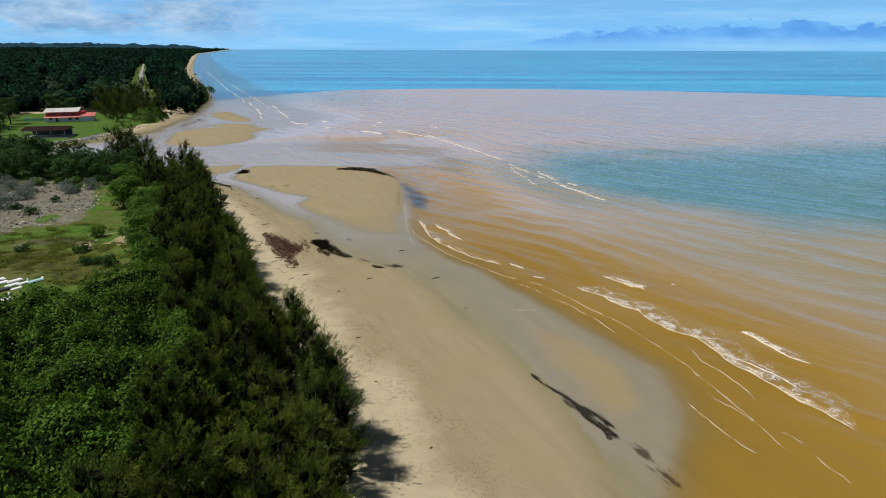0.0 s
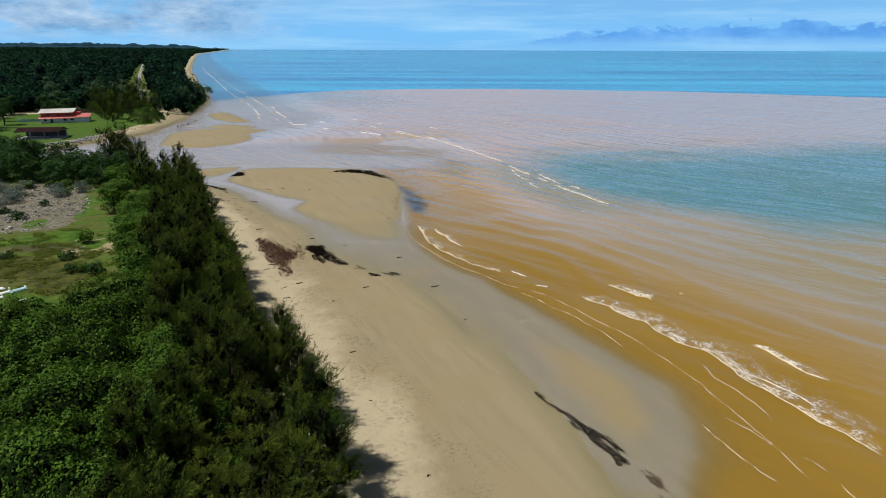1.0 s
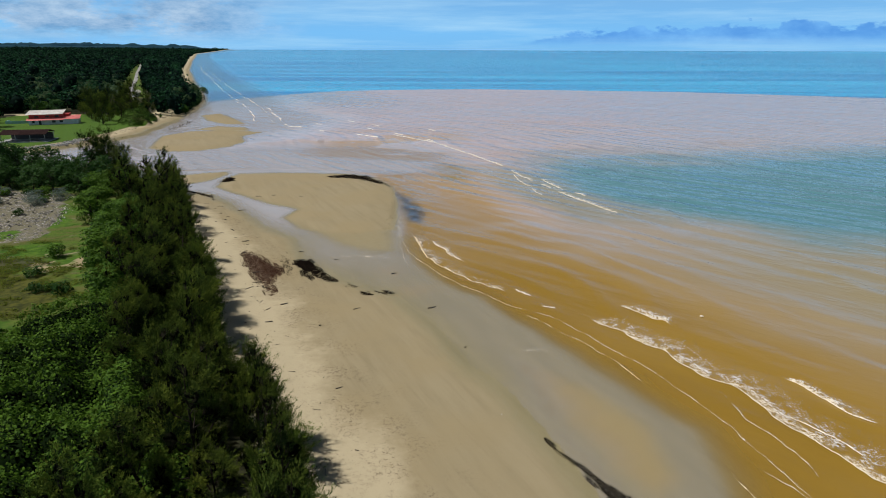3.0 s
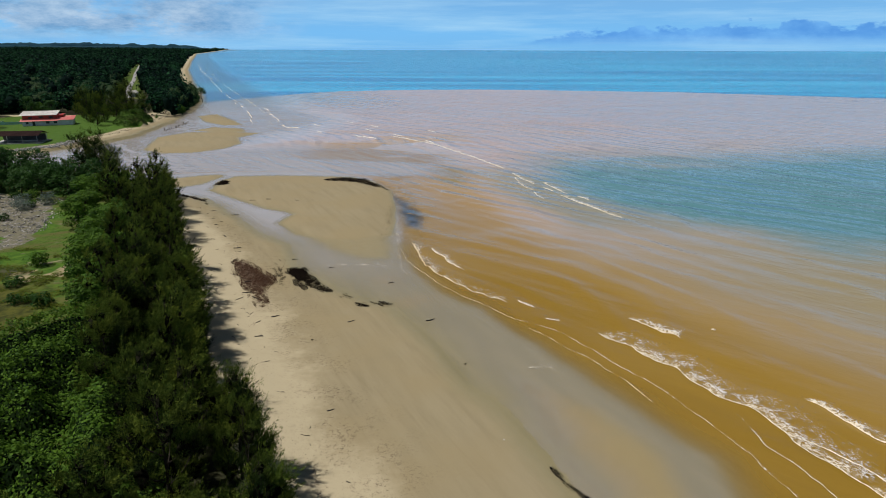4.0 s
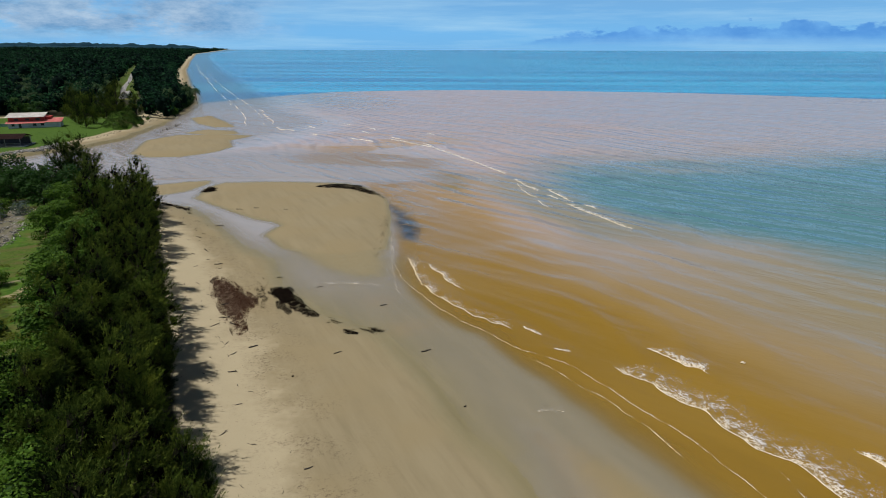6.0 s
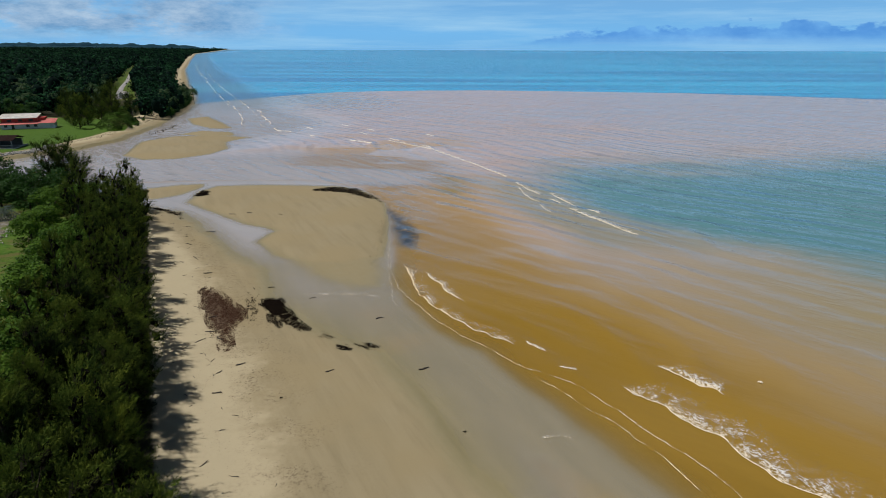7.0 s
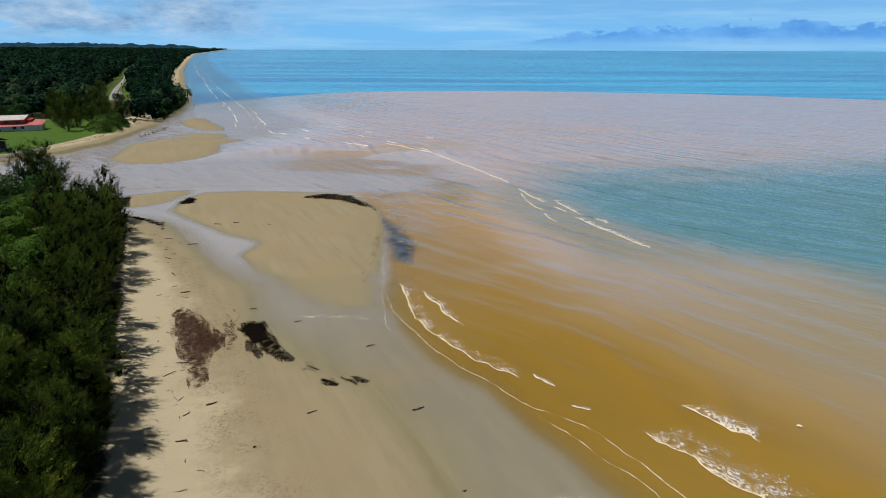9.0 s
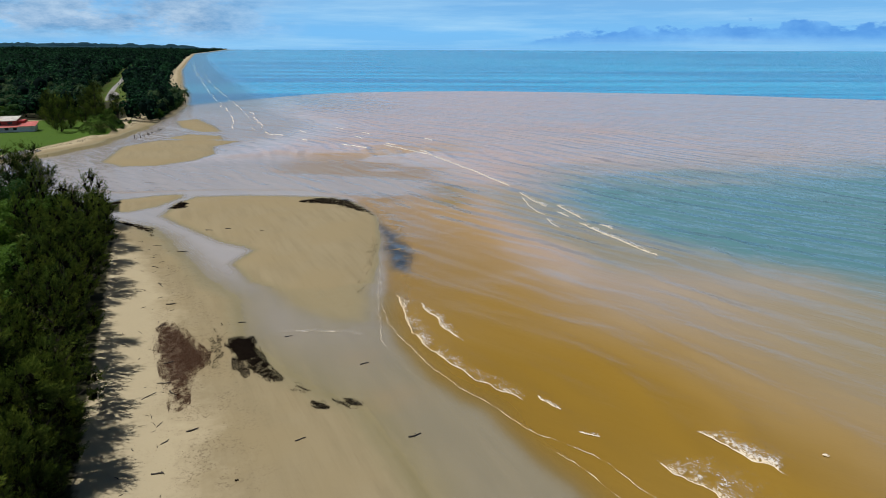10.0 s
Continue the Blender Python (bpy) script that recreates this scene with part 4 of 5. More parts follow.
rng = np.random.default_rng(10)
xs, ys = [], []
for outline, count in ((GRASS, 70000), (LAWN, 22000)):
    x, y = spread_in(outline, count, rng)
    ok = (inside(x, y, RUBBLE) < -1) & (fbm(x * 0.12, y * 0.12, 61) > 0.36) & (inside(x, y, VINE) < 0) & (inside(x, y, BARE) < -1)
    xs.append(x[ok])
    ys.append(y[ok])
x, y = np.concatenate(xs), np.concatenate(ys)
tuft = smooth(fbm(x * 0.8, y * 0.8, 62), 0.45, 0.75)
way = unit(rng.normal(size=(len(x), 3)) * 0.28 + np.array([0.0, 0.0, 1.0]))
v, f = leaves(np.stack([x, y, heights(x, y) + 0.03 + tuft * rng.uniform(0.0, 0.3, len(x))], 1), way, rng.uniform(0.1, 0.3, len(x)), rng, 0.35)
tagged(piece("grass", tri_mesh("grass", v, f, M_GRASS)), "patchy bright green grass on the clearing and the lawn", "grass", "", "stuff")


# rank yellow-green tussocks round the graves and the bare patch
rng = np.random.default_rng(13)
x, y = rng.uniform(-84, -47, 60000), rng.uniform(66, 104, 60000)
ok = (inside(x, y, VINE) < -0.3) & (inside(x, y, RUBBLE) < -1) & (fbm(x * 0.45, y * 0.6, 66) > 0.5 + 0.12 * smooth(np.abs(y - 84), 3, 12)) & (np.hypot(x + 61, y - 71.5) > 3.4)
x, y = x[ok], y[ok]
tuft = smooth(fbm(x * 0.45, y * 0.6, 66), 0.5, 0.72)
v, f = leaves(np.stack([x, y, heights(x, y) + rng.uniform(0.1, 1.0, len(x)) * (0.06 + 0.42 * tuft)], 1), unit(rng.normal(size=(len(x), 3)) * 0.25 + np.array([0, 0, 1.0])), rng.uniform(0.2, 0.42, len(x)), rng, 0.4)
tagged(piece("tussock_grass", tri_mesh("tussock_grass", v, f, M_TUSSOCK)), "yellow-green rank tussocks in the rough clearing", "grass", "", "stuff")

# creepers and tussocks over the dune hummocks
rng = np.random.default_rng(12)
cover = []
for mx, my, mr, mh in MOUNDS:
    a, k = rng.uniform(0, 6.283, 5200), np.sqrt(rng.random(5200)) * 1.08
    x, y = mx + np.cos(a) * k * mr, my + np.sin(a) * k * mr / 0.8
    ok = fbm(x * 0.35, y * 0.35, 64) > 0.3 + 0.25 * smooth(k, 0.8, 1.2)
    x, y = x[ok], y[ok]
    nor = unit(rng.normal(size=(len(x), 3)) * 0.55 + np.array([0, 0, 1.0]))
    cover.append(leaves(np.stack([x, y, heights(x, y) + rng.uniform(0.05, 0.75, len(x)) * smooth(fbm(x * 0.5, y * 0.5, 65), 0.3, 0.7)], 1), nor, rng.uniform(0.25, 0.6, len(x)), rng, 0.5))
tagged(piece("dune_creeper", tri_mesh("dune_creeper", *joined(cover), M_CREEPER)), "green creepers and tussocks over steep dune hummocks", "undergrowth", "", "stuff")


def chunks(x, y, z, size, rng, flat_by=0.4, thin=False):
    """Irregular lumps of eight faces each; thin: flakes that lie on the sand."""
    n = len(x)
    base = np.array([(1, 0, 0), (0, 1, 0), (-1, 0, 0), (0, -1, 0), (0, 0, 1), (0, 0, -1)], float)
    v = base[None] * rng.uniform(0.55, 1.3, (n, 6, 1)) * size[:, None, None] + rng.normal(size=(n, 6, 3)) * size[:, None, None] * 0.15
    a = rng.uniform(0, 6.28, n)
    ca, sa = np.cos(a)[:, None], np.sin(a)[:, None]
    v = np.stack([v[..., 0] * ca - v[..., 1] * sa * 0.5, v[..., 0] * sa + v[..., 1] * ca * 0.5, v[..., 2] * flat_by], 2)
    v += np.stack([x, y, z], 1)[:, None]
    if thin:
        fs = np.array([(0, 1, 2), (0, 2, 3)])
        v[:, 1:3, 2] += size[:, None] * 0.25
        return v[:, :4].reshape(-1, 3), (np.arange(n)[:, None, None] * 4 + fs[None]).reshape(-1, 3)
    fs = np.array([(0, 1, 4), (1, 2, 4), (2, 3, 4), (3, 0, 4), (1, 0, 5), (2, 1, 5), (3, 2, 5), (0, 3, 5)])
    return v.reshape(-1, 3), (np.arange(n)[:, None, None] * 6 + fs[None]).reshape(-1, 3)


def shard_material(name, dark, light):
    m = Nodes(name)
    m.set(Base_Color=m.mix(m.math("POWER", m.island(), 1.6), dark, light), Roughness=0.95, Specular_IOR_Level=0.0)
    return m.mat


M_WRACK = shard_material("black wet wrack", (0.003, 0.0025, 0.002), (0.014, 0.01, 0.008))
M_CHIPS = shard_material("brown bark chips", (0.018, 0.009, 0.006), (0.085, 0.04, 0.024))
M_STONE = shard_material("pale rubble", (0.1, 0.095, 0.08), (0.55, 0.52, 0.47))
M_ROCK = shard_material("grey rock", (0.12, 0.12, 0.115), (0.42, 0.41, 0.39))

x, y = spread_in(RUBBLE, 9000, rng)
keep = fbm(x * 0.25, y * 0.25, 71) > 0.46
x, y = x[keep], y[keep]
size = 0.08 + 0.35 * rng.random(len(x)) ** 3
v, f = chunks(x, y, heights(x, y) + size * 0.15, size, rng, 0.6)
tagged(piece("rubble", tri_mesh("rubble", v, f, M_STONE)), "scattered pale rubble and litter on bare earth", "rubble", "", "stuff")


def wrack(outline, count, size, material, label, gate=0.45, streak=0.0, seed=1, soft=1.2, loose=0.05):
    """A patch of flotsam lying on the sand."""
    rng = np.random.default_rng(seed)
    x, y = spread_in(outline, count, rng, -0.4 * soft)
    ca, sa = math.cos(streak), math.sin(streak)
    u, w = x * ca + y * sa, -x * sa + y * ca
    keep = fbm(u * 0.7, w * 2.6, seed + 80, 5) + np.clip(inside(x, y, outline) / soft + 0.4, 0, 1) * 0.32 - 0.26 + rng.normal(size=len(x)) * loose > gate
    x, y = x[keep], y[keep]
    sz = size * rng.uniform(0.4, 1.3, len(x))
    v, f = chunks(x, y, np.maximum(heights(x, y), 0.055) + 0.003, sz, rng, 0.3, True)
    tagged(piece("wrack_patch", tri_mesh("wrack_patch", v, f, material)), label, "flotsam", "flotsam on the beach", "stuff")


wrack(CHIPS_PATCH, 140000, 0.056, M_CHIPS, "sparse brown bark chips strewn on dry sand", 0.37, 2.0, 2, 1.2, 0.13)
wrack(BLACK_PATCH, 42000, 0.062, M_WRACK, "dense black wet wrack on the damp sand", 0.34, -1.1, 3, 0.6)
for k, scrap in enumerate(BROKEN_LINE):
    wrack(scrap, 2200, 0.065, M_WRACK, "broken black wrack line on damp sand", 0.52, -0.4, 50 + k, 0.8, 0.1)
wrack(BAR_HEAP, 26000, 0.15, M_WRACK, "dark wrack heaped on the sandbar's edge", 0.4, -0.6, 5)
wrack(EDGE_STREAK, 60000, 0.045, M_WRACK, "dark streak of wrack at the edge of wet sand", 0.41, -1.0, 6, 0.6)
wrack(FLOATING, 9000, 0.045, M_CHIPS, "brown wrack afloat in muddy shallows", 0.46, -1.0, 7)
wrack(CORNER, 2925, 0.159, M_WRACK, "dark wrack on the sandbar's corner", 0.41, 0.3, 8)
wrack(LAGOON_LINE, 4550, 0.139, M_WRACK, "dark wrack line along the lagoon's edge", 0.40, -0.6, 12)
wrack(BAR_END, 2275, 0.164, M_WRACK, "dark wrack at a small bar's end", 0.36, 0.6, 13)
wrack(FAR_DRIFT, 9000, 0.2, M_WRACK, "dark driftwood and litter along the far beach", 0.47, 1.3, 18)
wrack(STRANDS, 9000, 0.070, M_WRACK, "thin dark strands of wrack on sand", 0.49, -1.15, 14)
wrack(CRUMBS, 2600, 0.083, M_WRACK, "dark crumbs of wrack along the channel", 0.52, 1.5, 15)
wrack(DRIFT_LINE, 12350, 0.034, M_CHIPS, "fine brown litter along the drift line", 0.46, 2.05, 16)


M_FOAM_WHITE = plain_material("white plastic", (0.7, 0.7, 0.68), (0.8, 0.8, 0.78), 5.0, 0.4, 0.05)
M_DRIFT = plain_material("wet driftwood", (0.018, 0.014, 0.011), (0.055, 0.042, 0.032), 9.0, 0.75)


def driftwood(x, y, length, turn, thick, seed, label="dark weathered driftwood log lying on the sand"):
    rng = np.random.default_rng(seed)
    q = np.linspace(-0.5, 0.5, 7)
    path = np.stack([q * length, 0.05 * length * np.sin(q * 5 + seed), thick * 0.75 + 0.03 * length * rng.random(7)], 1)
    bits = [tube(path, thick * (1 - 0.5 * (q + 0.5)) * rng.uniform(0.85, 1.1, 7), 7)]
    for e in (0, -1):
        bits.append(tube(path[[e, e]] + np.array([[0, 0, 0], [0.01 * (1 if e else -1), 0, 0]]), [thick * (0.9 if e == 0 else 0.5), 0.002], 7))
    for k in range(int(rng.integers(1, 3))):
        a = path[int(rng.integers(2, 6))]
        d = np.array([rng.normal() * 0.4, rng.choice([-1, 1]) * 0.8, 0.35])
        bits.append(tube([a, a + d * length * 0.1, a + d * length * 0.18], [thick * 0.45, thick * 0.3, thick * 0.1], 5))
    ob = piece("driftwood_log", tri_mesh("driftwood_log", *joined(bits), M_DRIFT, True))
    ob.matrix_basis = pose(x, y, max(ground_z(x, y), 0.0) - 0.01, 0, 0, turn)
    return tagged(ob, label, "driftwood", "driftwood on the beach")


rng = np.random.default_rng(17)
for i, (x, y, ln, turn) in enumerate(((-4, 81.5, 1.15, 28), (-13.7, 80.3, 0.95, 32), (-10.4, 93.7, 0.95, 24), (-29.6, 85.6, 1.5, 62), (-42.7, 114, 1.7, -40),
                                      (-29.5, 88.3, 1.3, 18), (-27.8, 86.6, 1.2, -35), (-23.3, 80.9, 1.0, 30), (-23.4, 75, 0.9, 12), (-36, 100.8, 1.2, 70),
                                      (-47, 121, 1.2, -15), (-31, 92.4, 1.0, 40), (-24.8, 79, 0.8, 65), (-38, 107.5, 1.2, 15), (-46.5, 129, 1.6, 8), (-52, 131.5, 1.4, 5),
                                      (-47, 141, 1.4, 0), (-43.6, 141.4, 1.0, 10), (-37, 140.6, 0.9, 0), (-12, 61, 0.7, 30), (-20.3, 99.6, 0.9, 20), (-27, 103, 0.9, 5))):
    driftwood(x, y, ln, turn, 0.05 + 0.045 * rng.random(), 200 + i)
for i in range(90):
    s, n = rng.uniform(45, 150), rng.uniform(9.5, 17.5)
    driftwood(0.884 * n - 0.468 * s, 0.468 * n + 0.884 * s, 0.25 + 0.85 * rng.random() ** 2, rng.uniform(0, 180), rng.uniform(0.018, 0.045), 300 + i, "short dark stick washed up on dry sand")
v, f = chunks(np.array([3.7]), np.array([57.8]), np.array([ground_z(3.7, 57.8) + 0.03]), np.array([0.1]), rng, 0.5)
tagged(piece("plastic_scrap", tri_mesh("plastic_scrap", v, f, M_FOAM_WHITE)), "small white scrap of plastic on wet sand", "litter")
for i, (x, y) in enumerate(((0.3, 70.8), (-2.5, 41.5), (-17.2, 74.8))):
    v, f = chunks(np.array([x, x + 0.12]), np.array([y, y + 0.08]), np.full(2, ground_z(x, y) + 0.04), np.array([0.16, 0.12]), rng, 0.7)
    tagged(piece("wood_lump", tri_mesh("wood_lump", v, f, M_WRACK)), "small black lump of driftwood on wet sand", "driftwood", "driftwood on the beach")


# ---- breakers ----
def foam_material():
    m = Nodes("sea foam")
    across, run = m.attr("across"), m.attr("strength")
    # broken flecks, closer and whiter towards the crest
    flecks = m.noise(5.2, 4, 0.7, (0.75, 1.25, 1), -0.9, None, 0.4)
    blot = m.step(m.noise(0.55, 4, 0.65), 0.36, 0.6)
    bare = m.math("MULTIPLY_ADD", across, 0.2, m.step(run, 0.4, 1.0, 0.5, 0.4))
    trail = m.math("MULTIPLY", m.math("MULTIPLY", m.step(m.math("SUBTRACT", flecks, bare), 0.0, 0.1), blot), m.step(across, 0.35, 1.0, 0.85, 0.0))
    crest = m.step(m.math("MULTIPLY_ADD", m.math("SUBTRACT", m.noise(3.0, 6, 0.75), 0.5), 0.4, m.attr("metres")), 0.03, 0.13, 1.0, 0.0)
    a = m.math("MULTIPLY", m.math("MAXIMUM", crest, trail), m.step(m.math("MULTIPLY_ADD", m.math("SUBTRACT", m.noise(0.5, 4, 0.6), 0.5), 1.3, run), 0.3, 0.6))
    m.set(Base_Color=m.mix(m.step(across, 0.03, 0.2), (0.78, 0.67, 0.5), m.mix(m.noise(1.5, 3), (0.68, 0.65, 0.6), (0.8, 0.8, 0.8))), Roughness=0.8, Alpha=a)
    return m.bump(m.noise(6, 4, 0.7), 0.5, 0.05).mat


M_FOAM = foam_material()


def breaker(points, width, crest, strength=1.0, label="thin white line of foam where a wave runs up", stp=0.25, rough=0.25, seed=1, line=True, thin=1.0, dash=0.0):
    """A breaking wave: a white crest on its landward side and lacy foam trailing out to sea."""
    rng = np.random.default_rng(seed)
    p = np.array(points, float)
    d = np.concatenate([[0], np.cumsum(np.hypot(*np.diff(p, axis=0).T))])
    q = np.arange(0, d[-1], stp)
    kx = [np.convolve(np.pad(np.interp(q, d, p[:, i]), 8, "edge"), np.ones(17) / 17, "valid") for i in (0, 1)]
    c = np.stack(kx, 1)
    t = unit(np.gradient(c, axis=0))
    out = np.stack([t[:, 1], -t[:, 0]], 1)
    out *= np.where(out @ np.array([0.884, 0.468]) > 0, 1, -1)[:, None]
    ends = smooth(np.minimum(q, d[-1] - q), 0, min(4, d[-1] * 0.3))
    c = c + out * ((fbm(q * 0.0875 / stp, q * 0 + seed, 90 + seed, 4) - 0.5) * rough * 6)[:, None]
    row = np.array([0, 0.1, 0.18, 0.28, 0.45, 0.7, 1.0])
    rise = np.array([0.0, 0.85, 1.0, 0.7, 0.35, 0.1, 0.0]) * crest
    wid = width * (0.25 + 0.75 * ends) * (0.7 + 0.6 * fbm(q * 0.2, q * 0 + 3, 95 + seed, 3))
    xyz = np.stack([c[:, None, 0] + out[:, None, 0] * wid[:, None] * row, c[:, None, 1] + out[:, None, 1] * wid[:, None] * row,
                    0.075 + 0.02 * (seed % 3) + rise[None] * ends[:, None] + 0 * row], 2)
    bed = lie(xyz[..., 0], xyz[..., 1])
    xyz[..., 2] = np.maximum(xyz[..., 2], bed["z"] + 0.015) + bed["rise"]
    n, m = len(q), len(row)
    i = (np.arange(n - 1)[:, None] * m + np.arange(m - 1)[None]).ravel()
    me = tri_mesh("breaker", xyz.reshape(-1, 3), np.stack([i, i + 1, i + m + 1, i + m], 1), M_FOAM, True)
    me.attributes.new("metres", "FLOAT", "POINT").data.foreach_set("value", (row[None] * wid[:, None] * thin + (0 if line else 1)).astype(np.float32).ravel())
    me.attributes.new("across", "FLOAT", "POINT").data.foreach_set("value", np.tile(row, n).astype(np.float32))
    me.attributes.new("strength", "FLOAT", "POINT").data.foreach_set("value", np.repeat(strength * (0.35 + 0.65 * ends) * (1.35 * smooth(fbm(q / dash, q * 0 + 7, 120 + seed, 3), 0.33, 0.48) if dash else 1.0), m).astype(np.float32))
    tagged(piece("breaker", me), label, "wave", "breaking waves", "stuff")


BIG = "white breaking wave with lacy foam trailing behind"
breaker([(15.3, 79.8), (17.8, 76.8), (19.9, 74), (22.2, 71), (24, 67.5), (26, 65), (27.6, 62), (28.8, 59), (30.5, 55), (33, 50), (36, 45)], 6.0, 0.2, 0.8, BIG, seed=1)
breaker([(20.6, 84), (22.5, 81), (24.2, 79.2), (26.5, 77)], 3.0, 0.26, 1.05, BIG, seed=2)
breaker([(32.5, 66.6), (34.1, 63.4), (35.6, 60.5), (38, 57)], 2.4, 0.3, 1.05, BIG, seed=3)
breaker([(-5.6, 110.8), (-3, 103.8), (0.2, 98.6)], 2.0, 0.2, 0.8, BIG, seed=4)
breaker([(-9.3, 113.5), (-6.5, 102.5), (-3.4, 96.4), (-1, 93.4), (2.5, 90), (7.2, 86.4)], 3.0, 0.14, 0.72, BIG, seed=5)
breaker([(7, 88.8), (8.3, 87.2), (9.8, 85.5)], 0.8, 0.15, 0.9, seed=6)
breaker([(10, 83.2), (12.9, 81.9)], 0.7, 0.1, 0.8, seed=7)
breaker([(30, 80.9), (30.8, 79.6)], 0.6, 0.15, 0.9, seed=8)
SHORE = [(-12.8, 122), (-11.3, 111.5), (-9.4, 104), (-6.3, 98.2), (-3.8, 93.9), (-0.4, 89.3), (3.6, 85.3), (8.1, 81.2), (12.6, 78.0), (14.9, 73.7), (17.3, 70.4), (19.5, 67.4), (21.1, 63.7), (22.7, 60.8), (24, 56), (26, 50), (28, 44)]
breaker(SHORE, 0.5, 0.04, 0.52, seed=9, rough=0.16, thin=3.2)
breaker([(6, 81.5), (8.8, 78.8), (11.4, 75.3), (14.5, 71.8), (17, 67), (19, 62)], 0.4, 0.03, 0.45, seed=10, rough=0.15, thin=2.2)
breaker([(25.6, 63.5), (26, 57.7), (26.8, 57), (28.3, 52.9), (28.4, 49)], 0.45, 0.04, 0.55, seed=11, rough=0.15, thin=2.8)
breaker([(23.3, 52.7), (24.7, 50), (26.9, 47), (26.9, 44.9), (27.2, 39.9)], 0.45, 0.03, 0.48, seed=40, rough=0.2, thin=3.0)
breaker([(27.9, 46.4), (29.1, 44), (29.4, 41.3), (31.3, 37.7)], 0.45, 0.03, 0.5, seed=41, rough=0.2, thin=3.0)
breaker([(28, 60.2), (31.2, 57.2), (33, 54.7), (33.9, 50.9)], 1.6, 0.1, 0.7, BIG, seed=42, rough=0.2)
breaker([(-13.4, 129), (-11.9, 113.5), (-10.6, 104.6), (-9.6, 100.4), (-7.7, 95.9)], 0.4, 0.03, 0.5, seed=43, rough=0.25, thin=3.2)
breaker([(21, 52), (22.6, 48), (23.6, 44), (26, 40)], 0.45, 0.04, 0.45, seed=12, rough=0.15, thin=2.2)
breaker([(6.2, 70.3), (8.1, 69.6), (10.6, 70.5)], 1.6, 0.03, 0.7, seed=13, rough=0.4, line=False)
breaker([(-23, 99.3), (-20.1, 100.9), (-14.5, 100.4), (-9.8, 99.7)], 1.3, 0.03, 0.7, seed=14, rough=0.35, line=False)
FAR = "broken white surf along the outer bar"
breaker([(-116, 358), (-78, 272), (-50, 252), (-27.6, 235.3)], 1.4, 0.2, 0.42, FAR, 0.8, 0.8, seed=15, thin=0.4, dash=9)
breaker([(-30, 248), (-12.3, 228), (-1.2, 207.5), (7.2, 191), (12, 180)], 2.2, 0.2, 0.74, FAR, 0.5, 0.3, seed=16, thin=0.8)
breaker([(8.5, 189), (14.3, 170), (20.9, 154.6), (27.7, 137.4), (33, 129)], 2.4, 0.18, 0.6, FAR, 0.5, 0.4, seed=17, thin=0.8, dash=8)
breaker([(18, 168), (24, 152), (29, 143)], 2.4, 0.2, 0.6, FAR, 0.5, 0.4, seed=18, thin=0.8, dash=6)
breaker([(12.2, 171.4), (16.6, 151.6), (18.8, 143.9)], 1.8, 0.1, 0.5, FAR, 0.5, 0.4, seed=19, thin=0.8, dash=6)
for k, (dx, st) in enumerate(((0, 0.56), (9, 0.36))):
    breaker([(-95 + dx, 280), (-110 + dx, 318), (-143 + dx, 390), (-197 + dx, 500), (-288 + dx, 694)], 1.3, 0.25, st, "white surf lines along the far beach", 1.5, 0.7, seed=20 + k, thin=0.45, dash=8)
    breaker([(-288 + dx, 694), (-420 + dx, 977), (-560 + dx * 2, 1290), (-720 + dx * 3, 1645)], 3.5, 0.3, st, "white surf lines along the far beach", 4, 1.5, seed=24 + k, thin=0.3, dash=30)
for k in range(7):
    x, y = -70 + 9 * k + 4 * (k % 3), 285 - 8 * k + 20 * (k % 2)
    breaker([(x, y), (x + 3, y - 4), (x + 6, y - 9)], 1.4, 0.15, 0.7, FAR, 0.5, 0.4, seed=30 + k, thin=0.7)

# ---- far bank: house, shelter, rock wall, lawn ----
def box(bm, x0, y0, z0, x1, y1, z1):
    r = bmesh.ops.create_cube(bm, size=1)["verts"]
    bmesh.ops.transform(bm, matrix=Matrix.LocRotScale(((x0 + x1) / 2, (y0 + y1) / 2, (z0 + z1) / 2), None, (x1 - x0, y1 - y0, z1 - z0)), verts=r)
    return bm


def boxes(*dims):
    bm = bmesh.new()
    for d in dims:
        box(bm, *d)
    return bm


def ribbed_roof(x0, y0, z0, x1, y1, z1, pitch=0.4, thick=0.06):
    """A sheet roof that rises from y0 to y1, with standing ribs."""
    bm = bmesh.new()
    n = max(3, int(abs(x1 - x0) / pitch))
    prof = [(x0 + (x1 - x0) * (i + k) / n, 0.05 if i % 2 else 0.0) for i in range(n) for k in (0.04, 0.96)]
    rows = [[bm.verts.new((x, yy, zz + lift + dz)) for x, lift in prof] for yy, zz, dz in ((y0, z0, 0), (y1, z1, 0), (y1, z1, -thick), (y0, z0, -thick))]
    for a, b in zip(rows, rows[1:] + rows[:1]):
        for k in range(len(prof) - 1):
            bm.faces.new((a[k], a[k + 1], b[k + 1], b[k]))
    for k in (0, -1):
        bm.faces.new([r[k] for r in rows])
    bmesh.ops.recalc_face_normals(bm, faces=bm.faces)
    return bm


